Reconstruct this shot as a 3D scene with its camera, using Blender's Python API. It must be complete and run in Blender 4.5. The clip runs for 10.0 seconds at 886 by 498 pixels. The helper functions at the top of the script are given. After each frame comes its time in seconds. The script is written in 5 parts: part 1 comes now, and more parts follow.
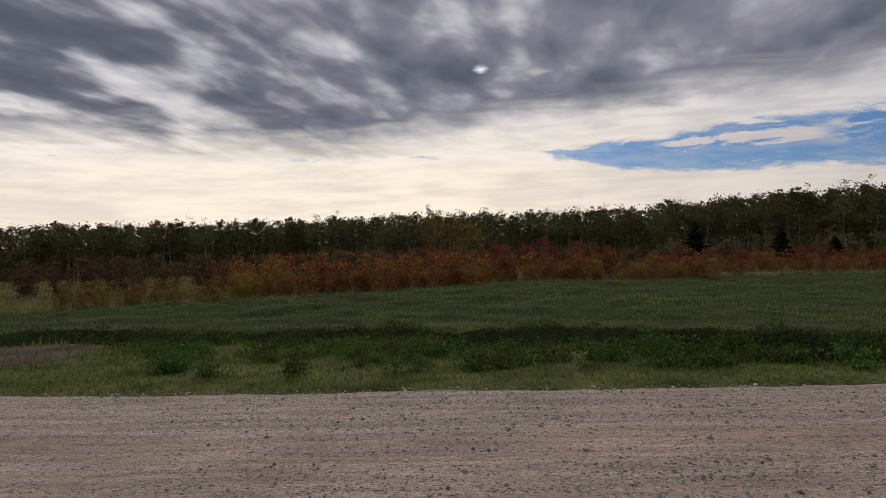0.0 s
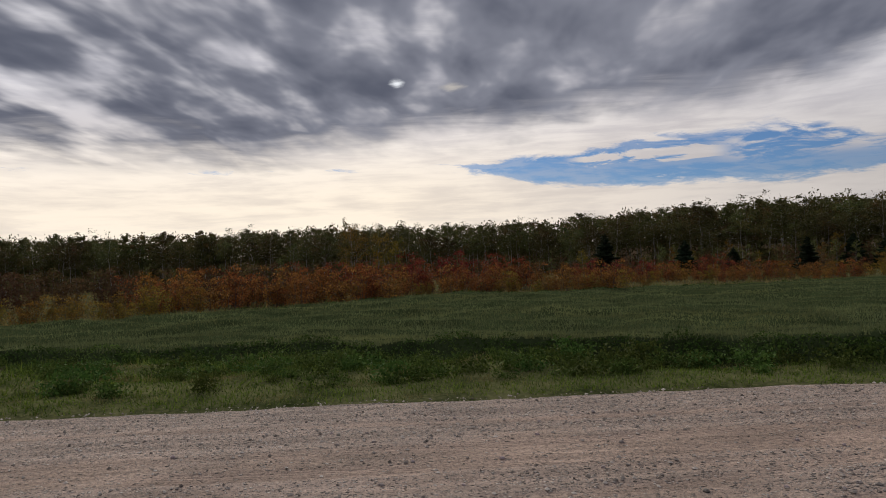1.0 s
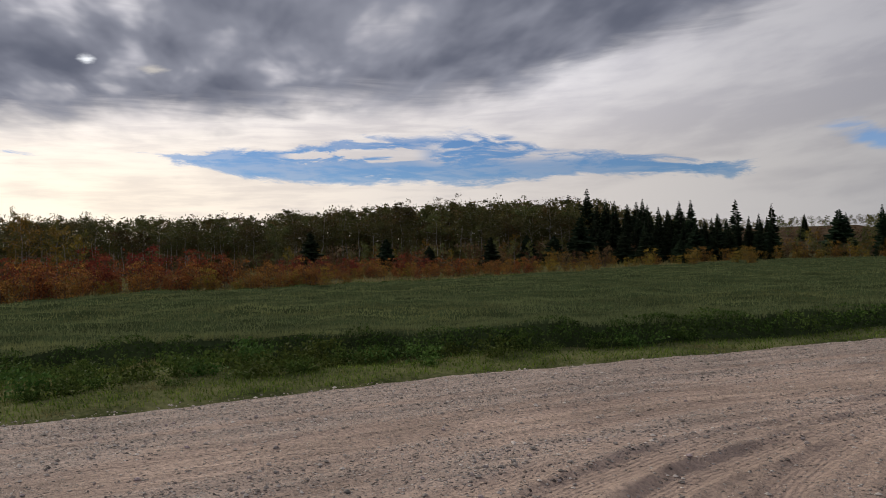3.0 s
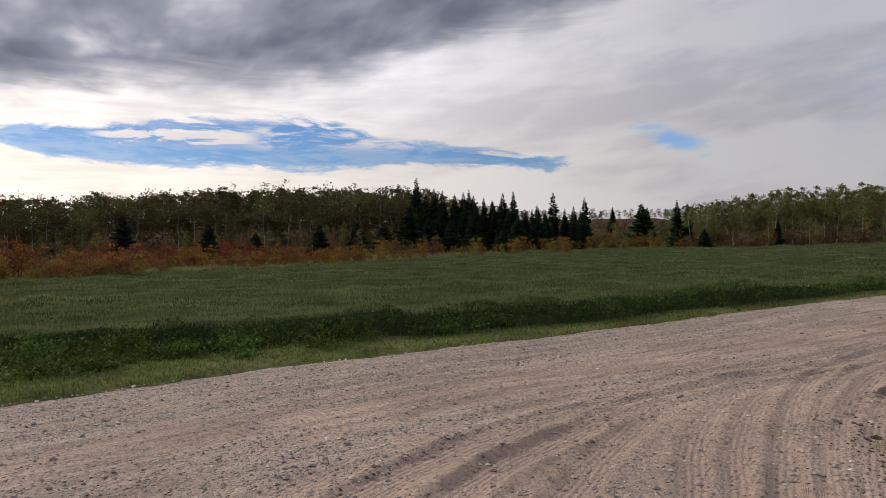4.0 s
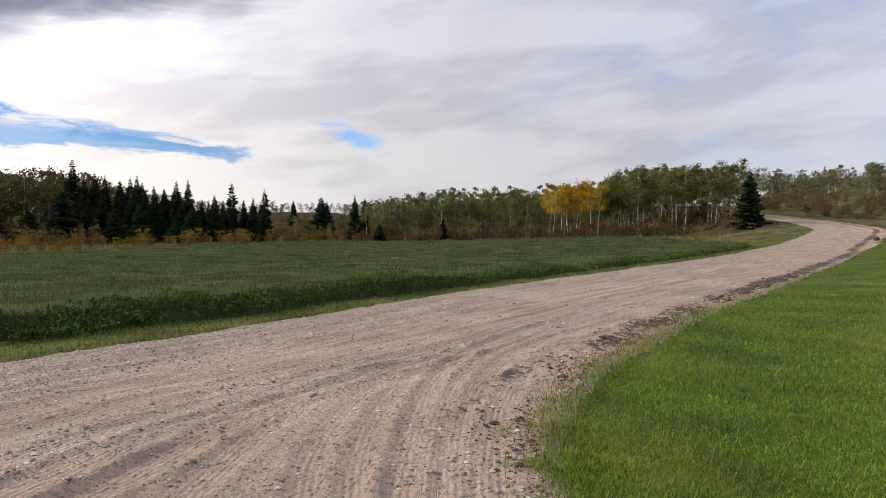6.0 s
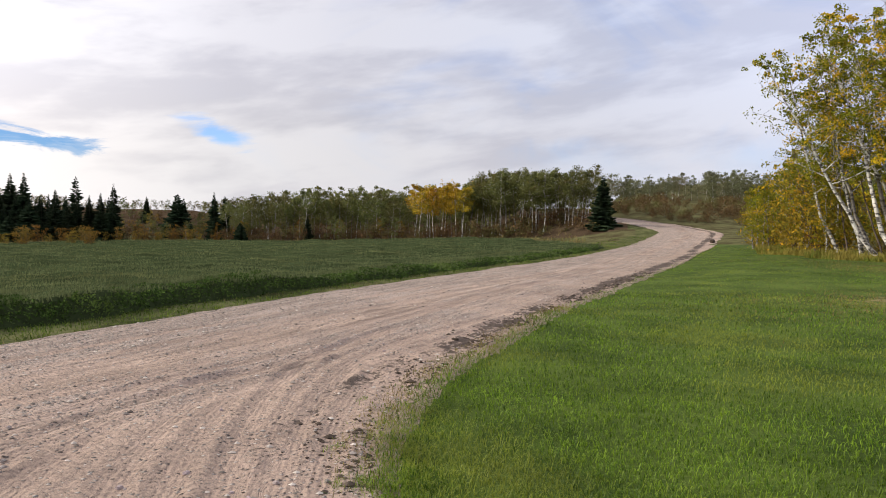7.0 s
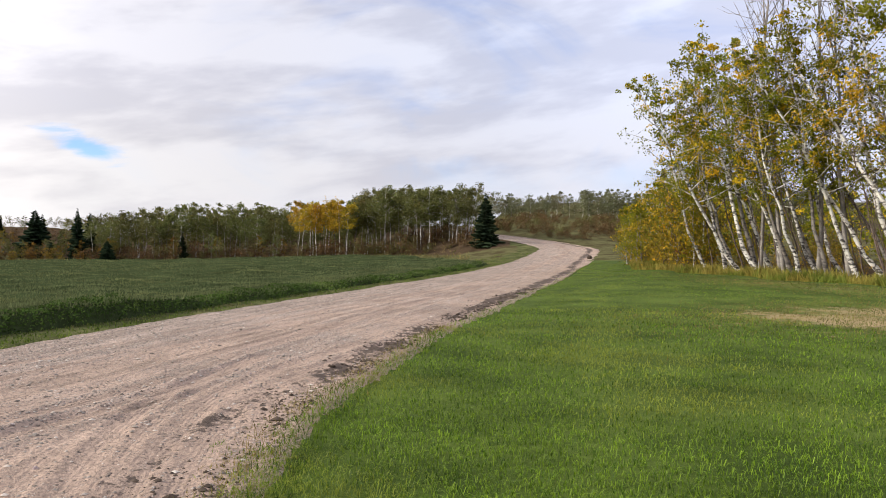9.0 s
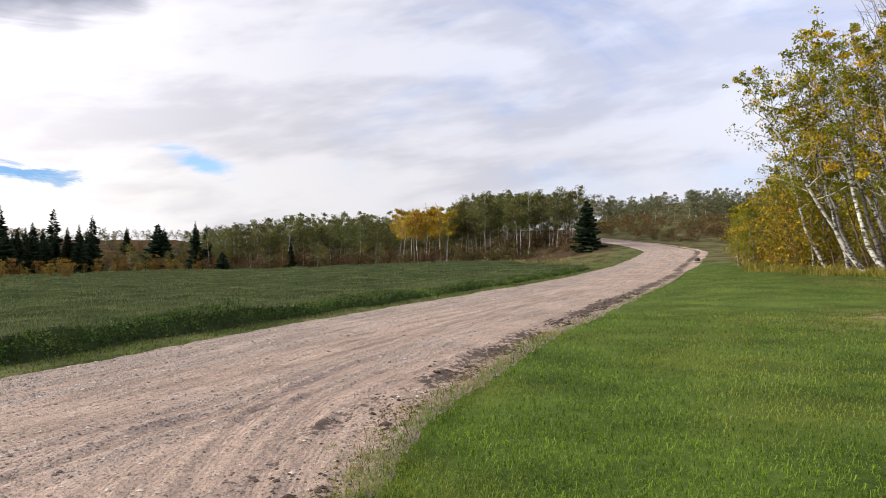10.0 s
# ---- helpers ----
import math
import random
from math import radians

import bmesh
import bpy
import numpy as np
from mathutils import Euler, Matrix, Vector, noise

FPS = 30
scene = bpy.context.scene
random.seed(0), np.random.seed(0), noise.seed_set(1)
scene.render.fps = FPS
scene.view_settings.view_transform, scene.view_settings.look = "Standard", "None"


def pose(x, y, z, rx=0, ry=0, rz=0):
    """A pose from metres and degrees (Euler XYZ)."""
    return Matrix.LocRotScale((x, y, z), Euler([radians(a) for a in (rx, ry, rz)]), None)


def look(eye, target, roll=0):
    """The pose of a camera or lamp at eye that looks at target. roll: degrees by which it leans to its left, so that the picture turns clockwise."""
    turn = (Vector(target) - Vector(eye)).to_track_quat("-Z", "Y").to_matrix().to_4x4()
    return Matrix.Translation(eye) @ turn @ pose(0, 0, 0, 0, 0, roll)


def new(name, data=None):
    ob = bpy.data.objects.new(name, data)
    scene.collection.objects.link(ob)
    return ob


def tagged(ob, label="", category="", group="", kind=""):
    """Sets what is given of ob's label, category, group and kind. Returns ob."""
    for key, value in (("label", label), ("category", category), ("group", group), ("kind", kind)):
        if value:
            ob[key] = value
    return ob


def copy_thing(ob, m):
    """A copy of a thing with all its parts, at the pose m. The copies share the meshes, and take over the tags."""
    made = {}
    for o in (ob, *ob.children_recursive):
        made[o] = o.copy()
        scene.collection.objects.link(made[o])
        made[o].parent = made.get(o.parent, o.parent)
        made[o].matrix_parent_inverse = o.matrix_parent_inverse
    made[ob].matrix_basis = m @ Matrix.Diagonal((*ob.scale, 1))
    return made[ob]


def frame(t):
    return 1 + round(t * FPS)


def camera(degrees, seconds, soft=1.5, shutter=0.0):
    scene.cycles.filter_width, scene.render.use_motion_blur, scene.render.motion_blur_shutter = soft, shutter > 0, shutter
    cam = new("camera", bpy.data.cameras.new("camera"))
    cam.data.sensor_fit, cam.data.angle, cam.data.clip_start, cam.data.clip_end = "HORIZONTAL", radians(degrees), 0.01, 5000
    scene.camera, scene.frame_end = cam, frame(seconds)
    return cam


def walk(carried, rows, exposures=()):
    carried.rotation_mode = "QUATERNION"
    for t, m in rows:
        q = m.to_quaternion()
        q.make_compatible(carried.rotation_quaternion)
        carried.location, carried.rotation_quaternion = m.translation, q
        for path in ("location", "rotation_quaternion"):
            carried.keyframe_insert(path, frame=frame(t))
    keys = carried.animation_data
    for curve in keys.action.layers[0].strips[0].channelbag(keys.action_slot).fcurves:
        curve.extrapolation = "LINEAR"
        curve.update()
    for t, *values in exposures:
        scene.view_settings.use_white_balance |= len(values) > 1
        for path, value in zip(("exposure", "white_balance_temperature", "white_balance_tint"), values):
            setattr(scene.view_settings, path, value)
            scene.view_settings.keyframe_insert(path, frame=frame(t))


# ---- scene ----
EXPOSURES = [(0.0, 0.03), (1.0, 0.07), (2.5, 0.17), (4.0, 0.56), (4.5, 0.72), (5.5, 0.97), (7.0, 1.19), (8.0, 1.35), (10.0, 1.35)]
cam = camera(63.4, 10.0, soft=0.95)


def eye(x, y, z, yaw, pitch, roll):
    """Camera pose from place, heading to the left of +y, upward pitch and lean."""
    return pose(x, y, z, 90 + pitch, 0, yaw) @ pose(0, 0, 0, 0, 0, roll)


walk(cam, [
    (0.0, eye(-0.23, -2.20, 1.73, 76.60, 0.24, -1.65)),
    (0.5, eye(-0.23, -2.22, 1.73, 73.81, 0.67, -1.93)),
    (1.0, eye(-0.27, -2.18, 1.70, 69.95, 1.11, -2.03)),
    (1.5, eye(-0.28, -2.07, 1.70, 65.18, 1.29, -2.06)),
    (2.0, eye(-0.26, -1.92, 1.72, 59.93, 1.21, -1.94)),
    (2.5, eye(-0.23, -1.76, 1.71, 53.70, 0.76, -1.77)),
    (4.0, eye(-0.35, -1.36, 1.68, 33.65, -1.13, -1.02)),
    (4.5, eye(-0.30, -1.09, 1.67, 27.01, -1.55, -0.50)),
    (5.0, eye(-0.25, -0.87, 1.65, 20.59, -1.88, -0.22)),
    (5.5, eye(-0.26, -0.60, 1.60, 14.59, -1.90, -0.10)),
    (7.0, eye(0.00, 0.00, 1.56, -1.79, -1.77, 0.62)),
    (7.5, eye(-0.01, 0.31, 1.54, -5.97, -1.55, 0.97)),
    (8.0, eye(0.05, 0.49, 1.53, -9.03, -1.19, 1.00)),
    (8.5, eye(0.14, 0.62, 1.54, -10.83, -0.72, 0.79)),
    (9.0, eye(0.14, 0.67, 1.55, -10.92, -0.30, 0.40)),
    (9.5, eye(0.14, 0.67, 1.55, -9.22, 0.07, -0.08)),
    (10.0, eye(0.11, 0.65, 1.56, -2.96, 0.15, -0.64)),
], EXPOSURES)

# ---- light: a broken cloud deck with the sun behind it ----
SUN_AZ, SUN_EL = 86.0, 26.0      # degrees left of +y, degrees up


class Nodes:
    """Small helper for wiring node trees."""

    def __init__(self, tree):
        self.tree = tree
        tree.nodes.clear()

    def add(self, kind, **values):
        node = self.tree.nodes.new(kind)
        for key, value in values.items():
            setattr(node, key, value)
        return node

    def link(self, a, b):
        self.tree.links.new(a, b)

    def plug(self, socket, value):
        if isinstance(value, bpy.types.NodeSocket):
            self.link(value, socket)
        else:
            socket.default_value = value

    def math(self, op, a, b=0.0, c=0.0, clamp=False):
        node = self.add("ShaderNodeMath", operation=op, use_clamp=clamp)
        for socket, value in zip(node.inputs, (a, b, c)):
            self.plug(socket, value)
        return node.outputs[0]

    def span(self, value, a, b, c=0.0, d=1.0, smooth=True):
        node = self.add("ShaderNodeMapRange", interpolation_type="SMOOTHSTEP" if smooth else "LINEAR")
        for socket, v in zip(node.inputs, (value, a, b, c, d)):
            self.plug(socket, v)
        return node.outputs[0]

    def mix(self, fac, a, b):
        node = self.add("ShaderNodeMix", data_type="RGBA")
        self.plug(node.inputs[0], fac)
        for socket, value in ((node.inputs[6], a), (node.inputs[7], b)):
            self.plug(socket, (*value, 1.0) if isinstance(value, tuple) and len(value) == 3 else value)
        return node.outputs[2]

    def noise(self, vector, scale, detail=4.0, rough=0.55, warp=0.0):
        node = self.add("ShaderNodeTexNoise")
        if vector is not None:
            self.link(vector, node.inputs["Vector"])
        node.inputs["Scale"].default_value = scale
        node.inputs["Detail"].default_value = detail
        node.inputs["Roughness"].default_value = rough
        node.inputs["Distortion"].default_value = warp
        return node.outputs["Fac"]

    def ramp(self, fac, stops, interpolation="LINEAR"):
        node = self.add("ShaderNodeValToRGB")
        node.color_ramp.interpolation = interpolation
        e = node.color_ramp.elements
        while len(e) < len(stops):
            e.new(0.5)
        for el, (p, c) in zip(e, stops):
            el.position = p
            el.color = (c, c, c, 1) if not isinstance(c, tuple) else (*c, 1)
        self.plug(node.inputs[0], fac)
        return node.outputs[0]

    def xyz(self, x, y, z):
        node = self.add("ShaderNodeCombineXYZ")
        for socket, value in zip(node.inputs, (x, y, z)):
            self.plug(socket, value)
        return node.outputs[0]


def build_sky():
    world = bpy.data.worlds.new("sky")
    world.use_nodes = True
    scene.world = world
    n = Nodes(world.node_tree)
    way = n.add("ShaderNodeTexCoord").outputs["Generated"]
    split = n.add("ShaderNodeSeparateXYZ")
    n.link(way, split.inputs[0])
    dx, dy, dz = split.outputs
    az = n.math("MULTIPLY", n.math("ARCTAN2", n.math("MULTIPLY", dx, -1.0), dy), 57.2958)
    el = n.math("MULTIPLY", n.math("ARCSINE", dz), 57.2958)
    # the cloud deck as a plane overhead, combed in one direction
    up = n.math("ADD", n.math("MAXIMUM", dz, 0.0), 0.09)
    px, py = n.math("DIVIDE", dx, up), n.math("DIVIDE", dy, up)
    along = n.math("ADD", n.math("MULTIPLY", px, -0.88), n.math("MULTIPLY", py, 0.47))
    across = n.math("ADD", n.math("MULTIPLY", px, 0.47), n.math("MULTIPLY", py, 0.88))
    deck = n.xyz(n.math("MULTIPLY", along, 0.50), n.math("MULTIPLY", across, 1.0), 0.7)
    billow = n.noise(deck, 1.5, 5.0, 0.48, 0.25)
    lumps = n.noise(deck, 0.62, 4.0, 0.5, 0.2)
    tufts = n.noise(deck, 4.6, 3.0, 0.45, 0.2)
    streak_at = n.xyz(n.math("MULTIPLY", az, 0.035), n.math("MULTIPLY", el, 0.30), 0.3)
    streak = n.noise(streak_at, 1.6, 7.0, 0.6, 0.5)
    fine = n.noise(streak_at, 6.0, 6.0, 0.62, 0.4)

    soft_at = n.xyz(n.math("MULTIPLY", az, 0.042), n.math("MULTIPLY", n.math("ADD", el, n.math("MULTIPLY", az, 0.12)), 0.15), 2.1)

    # lower rim of the dark cloud by bearing: ramp over 130 .. -30 degrees, 0 .. 40 degrees up
    bearing = n.span(az, 130.0, -30.0, smooth=False)
    rim = n.ramp(bearing, [(0.0, 0.22), (0.16, 0.22), (0.29, 0.215), (0.36, 0.25), (0.41, 0.26), (0.444, 0.285), (0.55, 0.285), (0.58, 0.34), (0.63, 0.39), (0.66, 0.40), (0.69, 0.44), (0.72, 0.62), (0.76, 0.98)])
    rim = n.math("MULTIPLY", rim, 40.0)
    above = n.math("SUBTRACT", el, n.math("ADD", rim, n.math("MULTIPLY", n.math("SUBTRACT", streak, 0.5), 5.0)))
    above = n.math("ADD", above, n.math("MULTIPLY", n.math("SUBTRACT", tufts, 0.5), 4.0))
    body = n.math("ADD", n.math("ADD", n.math("MULTIPLY", billow, 0.45), n.math("MULTIPLY", tufts, 0.42)), n.math("MULTIPLY", lumps, 0.13))
    body = n.math("SUBTRACT", body, n.math("MULTIPLY", n.span(az, 18.0, 42.0, 0.25, 1.0), n.span(az, 100.0, 74.0, 0.018, 0.085)))
    thick = n.span(body, 0.60, 0.445)
    dark = n.math("MULTIPLY", n.span(above, -1.3, 1.9), n.math("ADD", 0.12, n.math("MULTIPLY", thick, 0.88)))
    dark = n.math("MULTIPLY", dark, n.span(el, 32.0, 60.0, 1.0, 0.35))

    # the blue gap: upper and lower rim by bearing (80 .. 15 degrees), with cloud tongues lying in it
    span = n.span(az, 80.0, 15.0, smooth=False)
    top = n.math("MULTIPLY", n.ramp(span, [(0.12, 0.75), (0.26, 0.835), (0.354, 0.88), (0.408, 0.885), (0.477, 0.92), (0.546, 0.96), (0.585, 0.92), (0.638, 0.80), (0.723, 0.74), (0.80, 0.65), (0.903, 0.47)]), 10.0)
    foot = n.math("MULTIPLY", n.ramp(span, [(0.12, 0.755), (0.2, 0.68), (0.292, 0.58), (0.391, 0.54), (0.46, 0.52), (0.585, 0.51), (0.692, 0.57), (0.80, 0.51), (0.903, 0.475)]), 10.0)
    torn = n.noise(n.xyz(n.math("MULTIPLY", az, 0.13), n.math("MULTIPLY", n.math("ADD", el, n.math("MULTIPLY", az, -0.06)), 0.62), 4.4), 1.5, 6.0, 0.66, 0.5)
    jag = n.math("ADD", n.math("MULTIPLY", n.math("SUBTRACT", streak, 0.5), 1.2), n.math("MULTIPLY", n.math("SUBTRACT", torn, 0.5), 3.2))
    inside = n.math("ADD", n.math("MINIMUM", n.math("SUBTRACT", top, el), n.math("SUBTRACT", el, foot)), jag)
    gap = n.math("MULTIPLY", n.span(inside, -0.05, 0.50), n.span(az, 19.0, 23.0))
    tongue = n.math("SUBTRACT", 0.42, n.math("ABSOLUTE", n.math("SUBTRACT", el, n.math("ADD", 7.72, n.math("MULTIPLY", n.math("SUBTRACT", streak, 0.5), 1.0)))))
    tongue = n.math("MULTIPLY", n.span(n.math("ADD", tongue, n.math("MULTIPLY", n.math("SUBTRACT", torn, 0.5), 3.0)), 0.0, 0.30), n.math("MULTIPLY", n.span(az, 46.5, 49.5), n.span(az, 60.5, 58.5)))
    sheet = n.math("MULTIPLY", n.span(el, 6.5, 7.4), n.math("MULTIPLY", n.span(az, 50.0, 46.5), n.span(az, 30.0, 37.0)))
    wisps = n.span(n.math("ADD", n.math("MULTIPLY", torn, 0.6), n.math("MULTIPLY", fine, 0.4)), 0.45, 0.58)
    cover = n.math("MAXIMUM", tongue, n.math("MULTIPLY", wisps, n.math("ADD", 0.22, n.math("MULTIPLY", sheet, 0.70))))
    gap = n.math("MULTIPLY", gap, n.math("SUBTRACT", 1.0, n.math("MULTIPLY", cover, 0.95)))
    # thin places in the veil further round
    veil = n.math("MULTIPLY", n.span(n.noise(n.xyz(n.math("MULTIPLY", az, 0.05), n.math("MULTIPLY", el, 0.10), 5.3), 1.3, 5.0, 0.55, 0.6), 0.47, 0.70), n.span(az, 20.0, 0.0, 0.0, 0.34))
    thinned = n.math("MULTIPLY", veil, n.span(el, 2.0, 7.0))

    # a small blue rift beside the gap
    u = n.math("DIVIDE", n.math("SUBTRACT", az, 15.4), 3.6)
    v = n.math("DIVIDE", n.math("SUBTRACT", el, n.math("ADD", 6.8, n.math("MULTIPLY", u, 1.0))), 1.15)
    rift = n.math("SUBTRACT", 1.0, n.math("SQRT", n.math("ADD", n.math("MULTIPLY", u, u), n.math("MULTIPLY", v, v))))
    mottle = n.math("ADD", n.math("MULTIPLY", n.math("SUBTRACT", n.noise(soft_at, 5.0, 6.0, 0.6, 0.4), 0.5), 2.4), n.math("SUBTRACT", streak, 0.5))
    rift = n.span(n.math("ADD", rift, mottle), 0.05, 0.95, 0.0, 0.80)
    thinned = n.math("MAXIMUM", thinned, rift)

    blue = n.add("ShaderNodeTexSky", sky_type="NISHITA", sun_disc=False)
    blue.sun_elevation, blue.sun_rotation = radians(SUN_EL), radians(-SUN_AZ)
    blue.air_density, blue.dust_density, blue.ozone_density = 1.0, 0.3, 2.5
    clear = n.add("ShaderNodeVectorMath", operation="MULTIPLY")
    n.link(blue.outputs[0], clear.inputs[0])
    clear.inputs[1].default_value = (0.026, 0.036, 0.054)

    # lit cloud: warm and bright towards the sun, cooler and dimmer away from it
    low = n.ramp(bearing, [(0.0, (0.97, 0.86, 0.73)), (0.35, (0.98, 0.86, 0.71)), (0.45, (0.80, 0.715, 0.63)), (0.53, (0.62, 0.57, 0.535)), (0.66, (0.445, 0.425, 0.42)), (0.72, (0.37, 0.36, 0.365)), (0.78, (0.34, 0.332, 0.343)), (0.90, (0.315, 0.315, 0.345)), (1.0, (0.335, 0.34, 0.385))])
    high = n.ramp(bearing, [(0.0, (0.92, 0.90, 0.93)), (0.35, (0.86, 0.83, 0.85)), (0.50, (0.67, 0.645, 0.665)), (0.58, (0.68, 0.66, 0.685)), (0.66, (0.47, 0.46, 0.485)), (0.72, (0.375, 0.37, 0.40)), (0.78, (0.335, 0.335, 0.37)), (0.90, (0.315, 0.33, 0.39)), (1.0, (0.355, 0.375, 0.455))])
    lit = n.mix(n.span(el, 4.0, 15.0), low, high)
    lit = n.mix(n.span(el, 28.0, 55.0), lit, (0.85, 0.84, 0.88))
    drawn = n.math("ADD", n.math("MULTIPLY", streak, 0.45), n.math("ADD", n.math("MULTIPLY", fine, 0.25), n.math("MULTIPLY", billow, 0.30)))
    soft = n.noise(soft_at, 1.2, 5.0, 0.52, 0.15)
    blown = n.math("ADD", n.math("MULTIPLY", soft, 0.70), n.math("MULTIPLY", n.noise(soft_at, 3.2, 5.0, 0.55, 0.2), 0.30))
    side = n.span(az, 25.0, 50.0)
    form = n.math("ADD", n.math("MULTIPLY", drawn, side), n.math("MULTIPLY", blown, n.math("SUBTRACT", 1.0, side)))
    shade = n.math("MULTIPLY", n.span(form, 0.42, 0.58), n.span(el, 1.0, 9.0, 0.40, 0.56))
    dull = n.add("ShaderNodeVectorMath", operation="MULTIPLY")
    n.link(lit, dull.inputs[0])
    dull.inputs[1].default_value = (0.60, 0.605, 0.665)
    lit = n.mix(shade, lit, dull.outputs[0])
    grey = n.mix(n.span(n.math("ADD", n.math("MULTIPLY", billow, 0.5), n.math("MULTIPLY", tufts, 0.5)), 0.36, 0.60), (0.098, 0.107, 0.144), (0.228, 0.236, 0.284))
    sky = n.mix(dark, lit, grey)
    # two small breaks in the dark cloud
    crumb = n.noise(soft_at, 22.0, 3.0, 0.6)
    for at_az, at_el, wide, high, tint in ((73.2, 14.2, 0.72, 0.40, (0.93, 0.96, 1.0)), (68.8, 13.8, 1.2, 0.42, (0.48, 0.45, 0.42))):
        u = n.math("POWER", n.math("DIVIDE", n.math("SUBTRACT", az, at_az), wide), 2.0)
        v = n.math("POWER", n.math("DIVIDE", n.math("SUBTRACT", el, at_el), high), 2.0)
        spot = n.span(n.math("ADD", n.math("SUBTRACT", 1.0, n.math("SQRT", n.math("ADD", u, v))), n.math("MULTIPLY", n.math("SUBTRACT", crumb, 0.5), 1.0)), -0.05, 0.95)
        sky = n.mix(n.math("MULTIPLY", spot, 0.9), sky, tint)
    sky = n.mix(gap, sky, clear.outputs[0])
    hazy = n.add("ShaderNodeVectorMath", operation="SCALE")
    n.link(clear.outputs[0], hazy.inputs[0])
    hazy.inputs["Scale"].default_value = 1.55
    sky = n.mix(thinned, sky, hazy.outputs[0])
    out = n.add("ShaderNodeBackground")
    n.link(sky, out.inputs["Color"])
    out.inputs["Strength"].default_value = 1.0
    n.link(out.outputs[0], n.add("ShaderNodeOutputWorld").inputs["Surface"])


build_sky()
sun = new("sun", bpy.data.lights.new("sun", "SUN"))
sun.data.energy, sun.data.angle, sun.data.color = 2.3, radians(10), (1.0, 0.93, 0.82)
a, e = radians(SUN_AZ), radians(SUN_EL)
sun.matrix_world = look((0, 0, 50), (math.sin(a) * math.cos(e), -math.cos(a) * math.cos(e), 50 - math.sin(e)))


# ---- materials ----
def material(name, colour, rough=0.9, scale=8.0, fine=60.0, spread=0.35, bump=0.3, depth=0.02, each=0.0, through_light=0.0, second=None, gloss=0.0):
    """A matt surface with stains and grain at two scales; each: variation from object to object."""
    m = bpy.data.materials.new(name)
    m.use_nodes = True
    n = Nodes(m.node_tree)
    at = n.add("ShaderNodeTexCoord").outputs["Object"]
    big = n.noise(at, scale, 4.0, 0.6)
    small = n.noise(at, fine, 3.0, 0.6)
    tone = n.math("ADD", n.math("MULTIPLY", big, 0.6), n.math("MULTIPLY", small, 0.4))
    dim = tuple(c * (1 - spread) for c in colour)
    bright = tuple(min(1.0, c * (1 + spread)) for c in (second or colour))
    col = n.mix(n.span(tone, 0.32, 0.68), dim, bright)
    if each:
        info = n.add("ShaderNodeObjectInfo")
        hsv = n.add("ShaderNodeHueSaturation")
        n.link(col, hsv.inputs["Color"])
        n.link(n.span(info.outputs["Random"], 0.0, 1.0, 0.5 - each * 0.10, 0.5 + each * 0.05, smooth=False), hsv.inputs["Hue"])
        n.link(n.span(info.outputs["Random"], 0.0, 1.0, 1.0 + each * 0.5, 1.0 - each * 0.5, smooth=False), hsv.inputs["Value"])
        col = hsv.outputs[0]
    shader = n.add("ShaderNodeBsdfPrincipled")
    n.link(col, shader.inputs["Base Color"])
    shader.inputs["Roughness"].default_value = rough
    shader.inputs["Specular IOR Level"].default_value = gloss
    if bump:
        relief = n.add("ShaderNodeBump")
        relief.inputs["Strength"].default_value, relief.inputs["Distance"].default_value = bump, depth
        n.link(tone, relief.inputs["Height"])
        n.link(relief.outputs[0], shader.inputs["Normal"])
    result = shader.outputs[0]
    if through_light:
        thin = n.add("ShaderNodeBsdfTranslucent")
        n.link(col, thin.inputs["Color"])
        both = n.add("ShaderNodeMixShader")
        both.inputs[0].default_value = through_light
        n.link(result, both.inputs[1])
        n.link(thin.outputs[0], both.inputs[2])
        result = both.outputs[0]
    n.link(result, n.add("ShaderNodeOutputMaterial").inputs["Surface"])
    return m


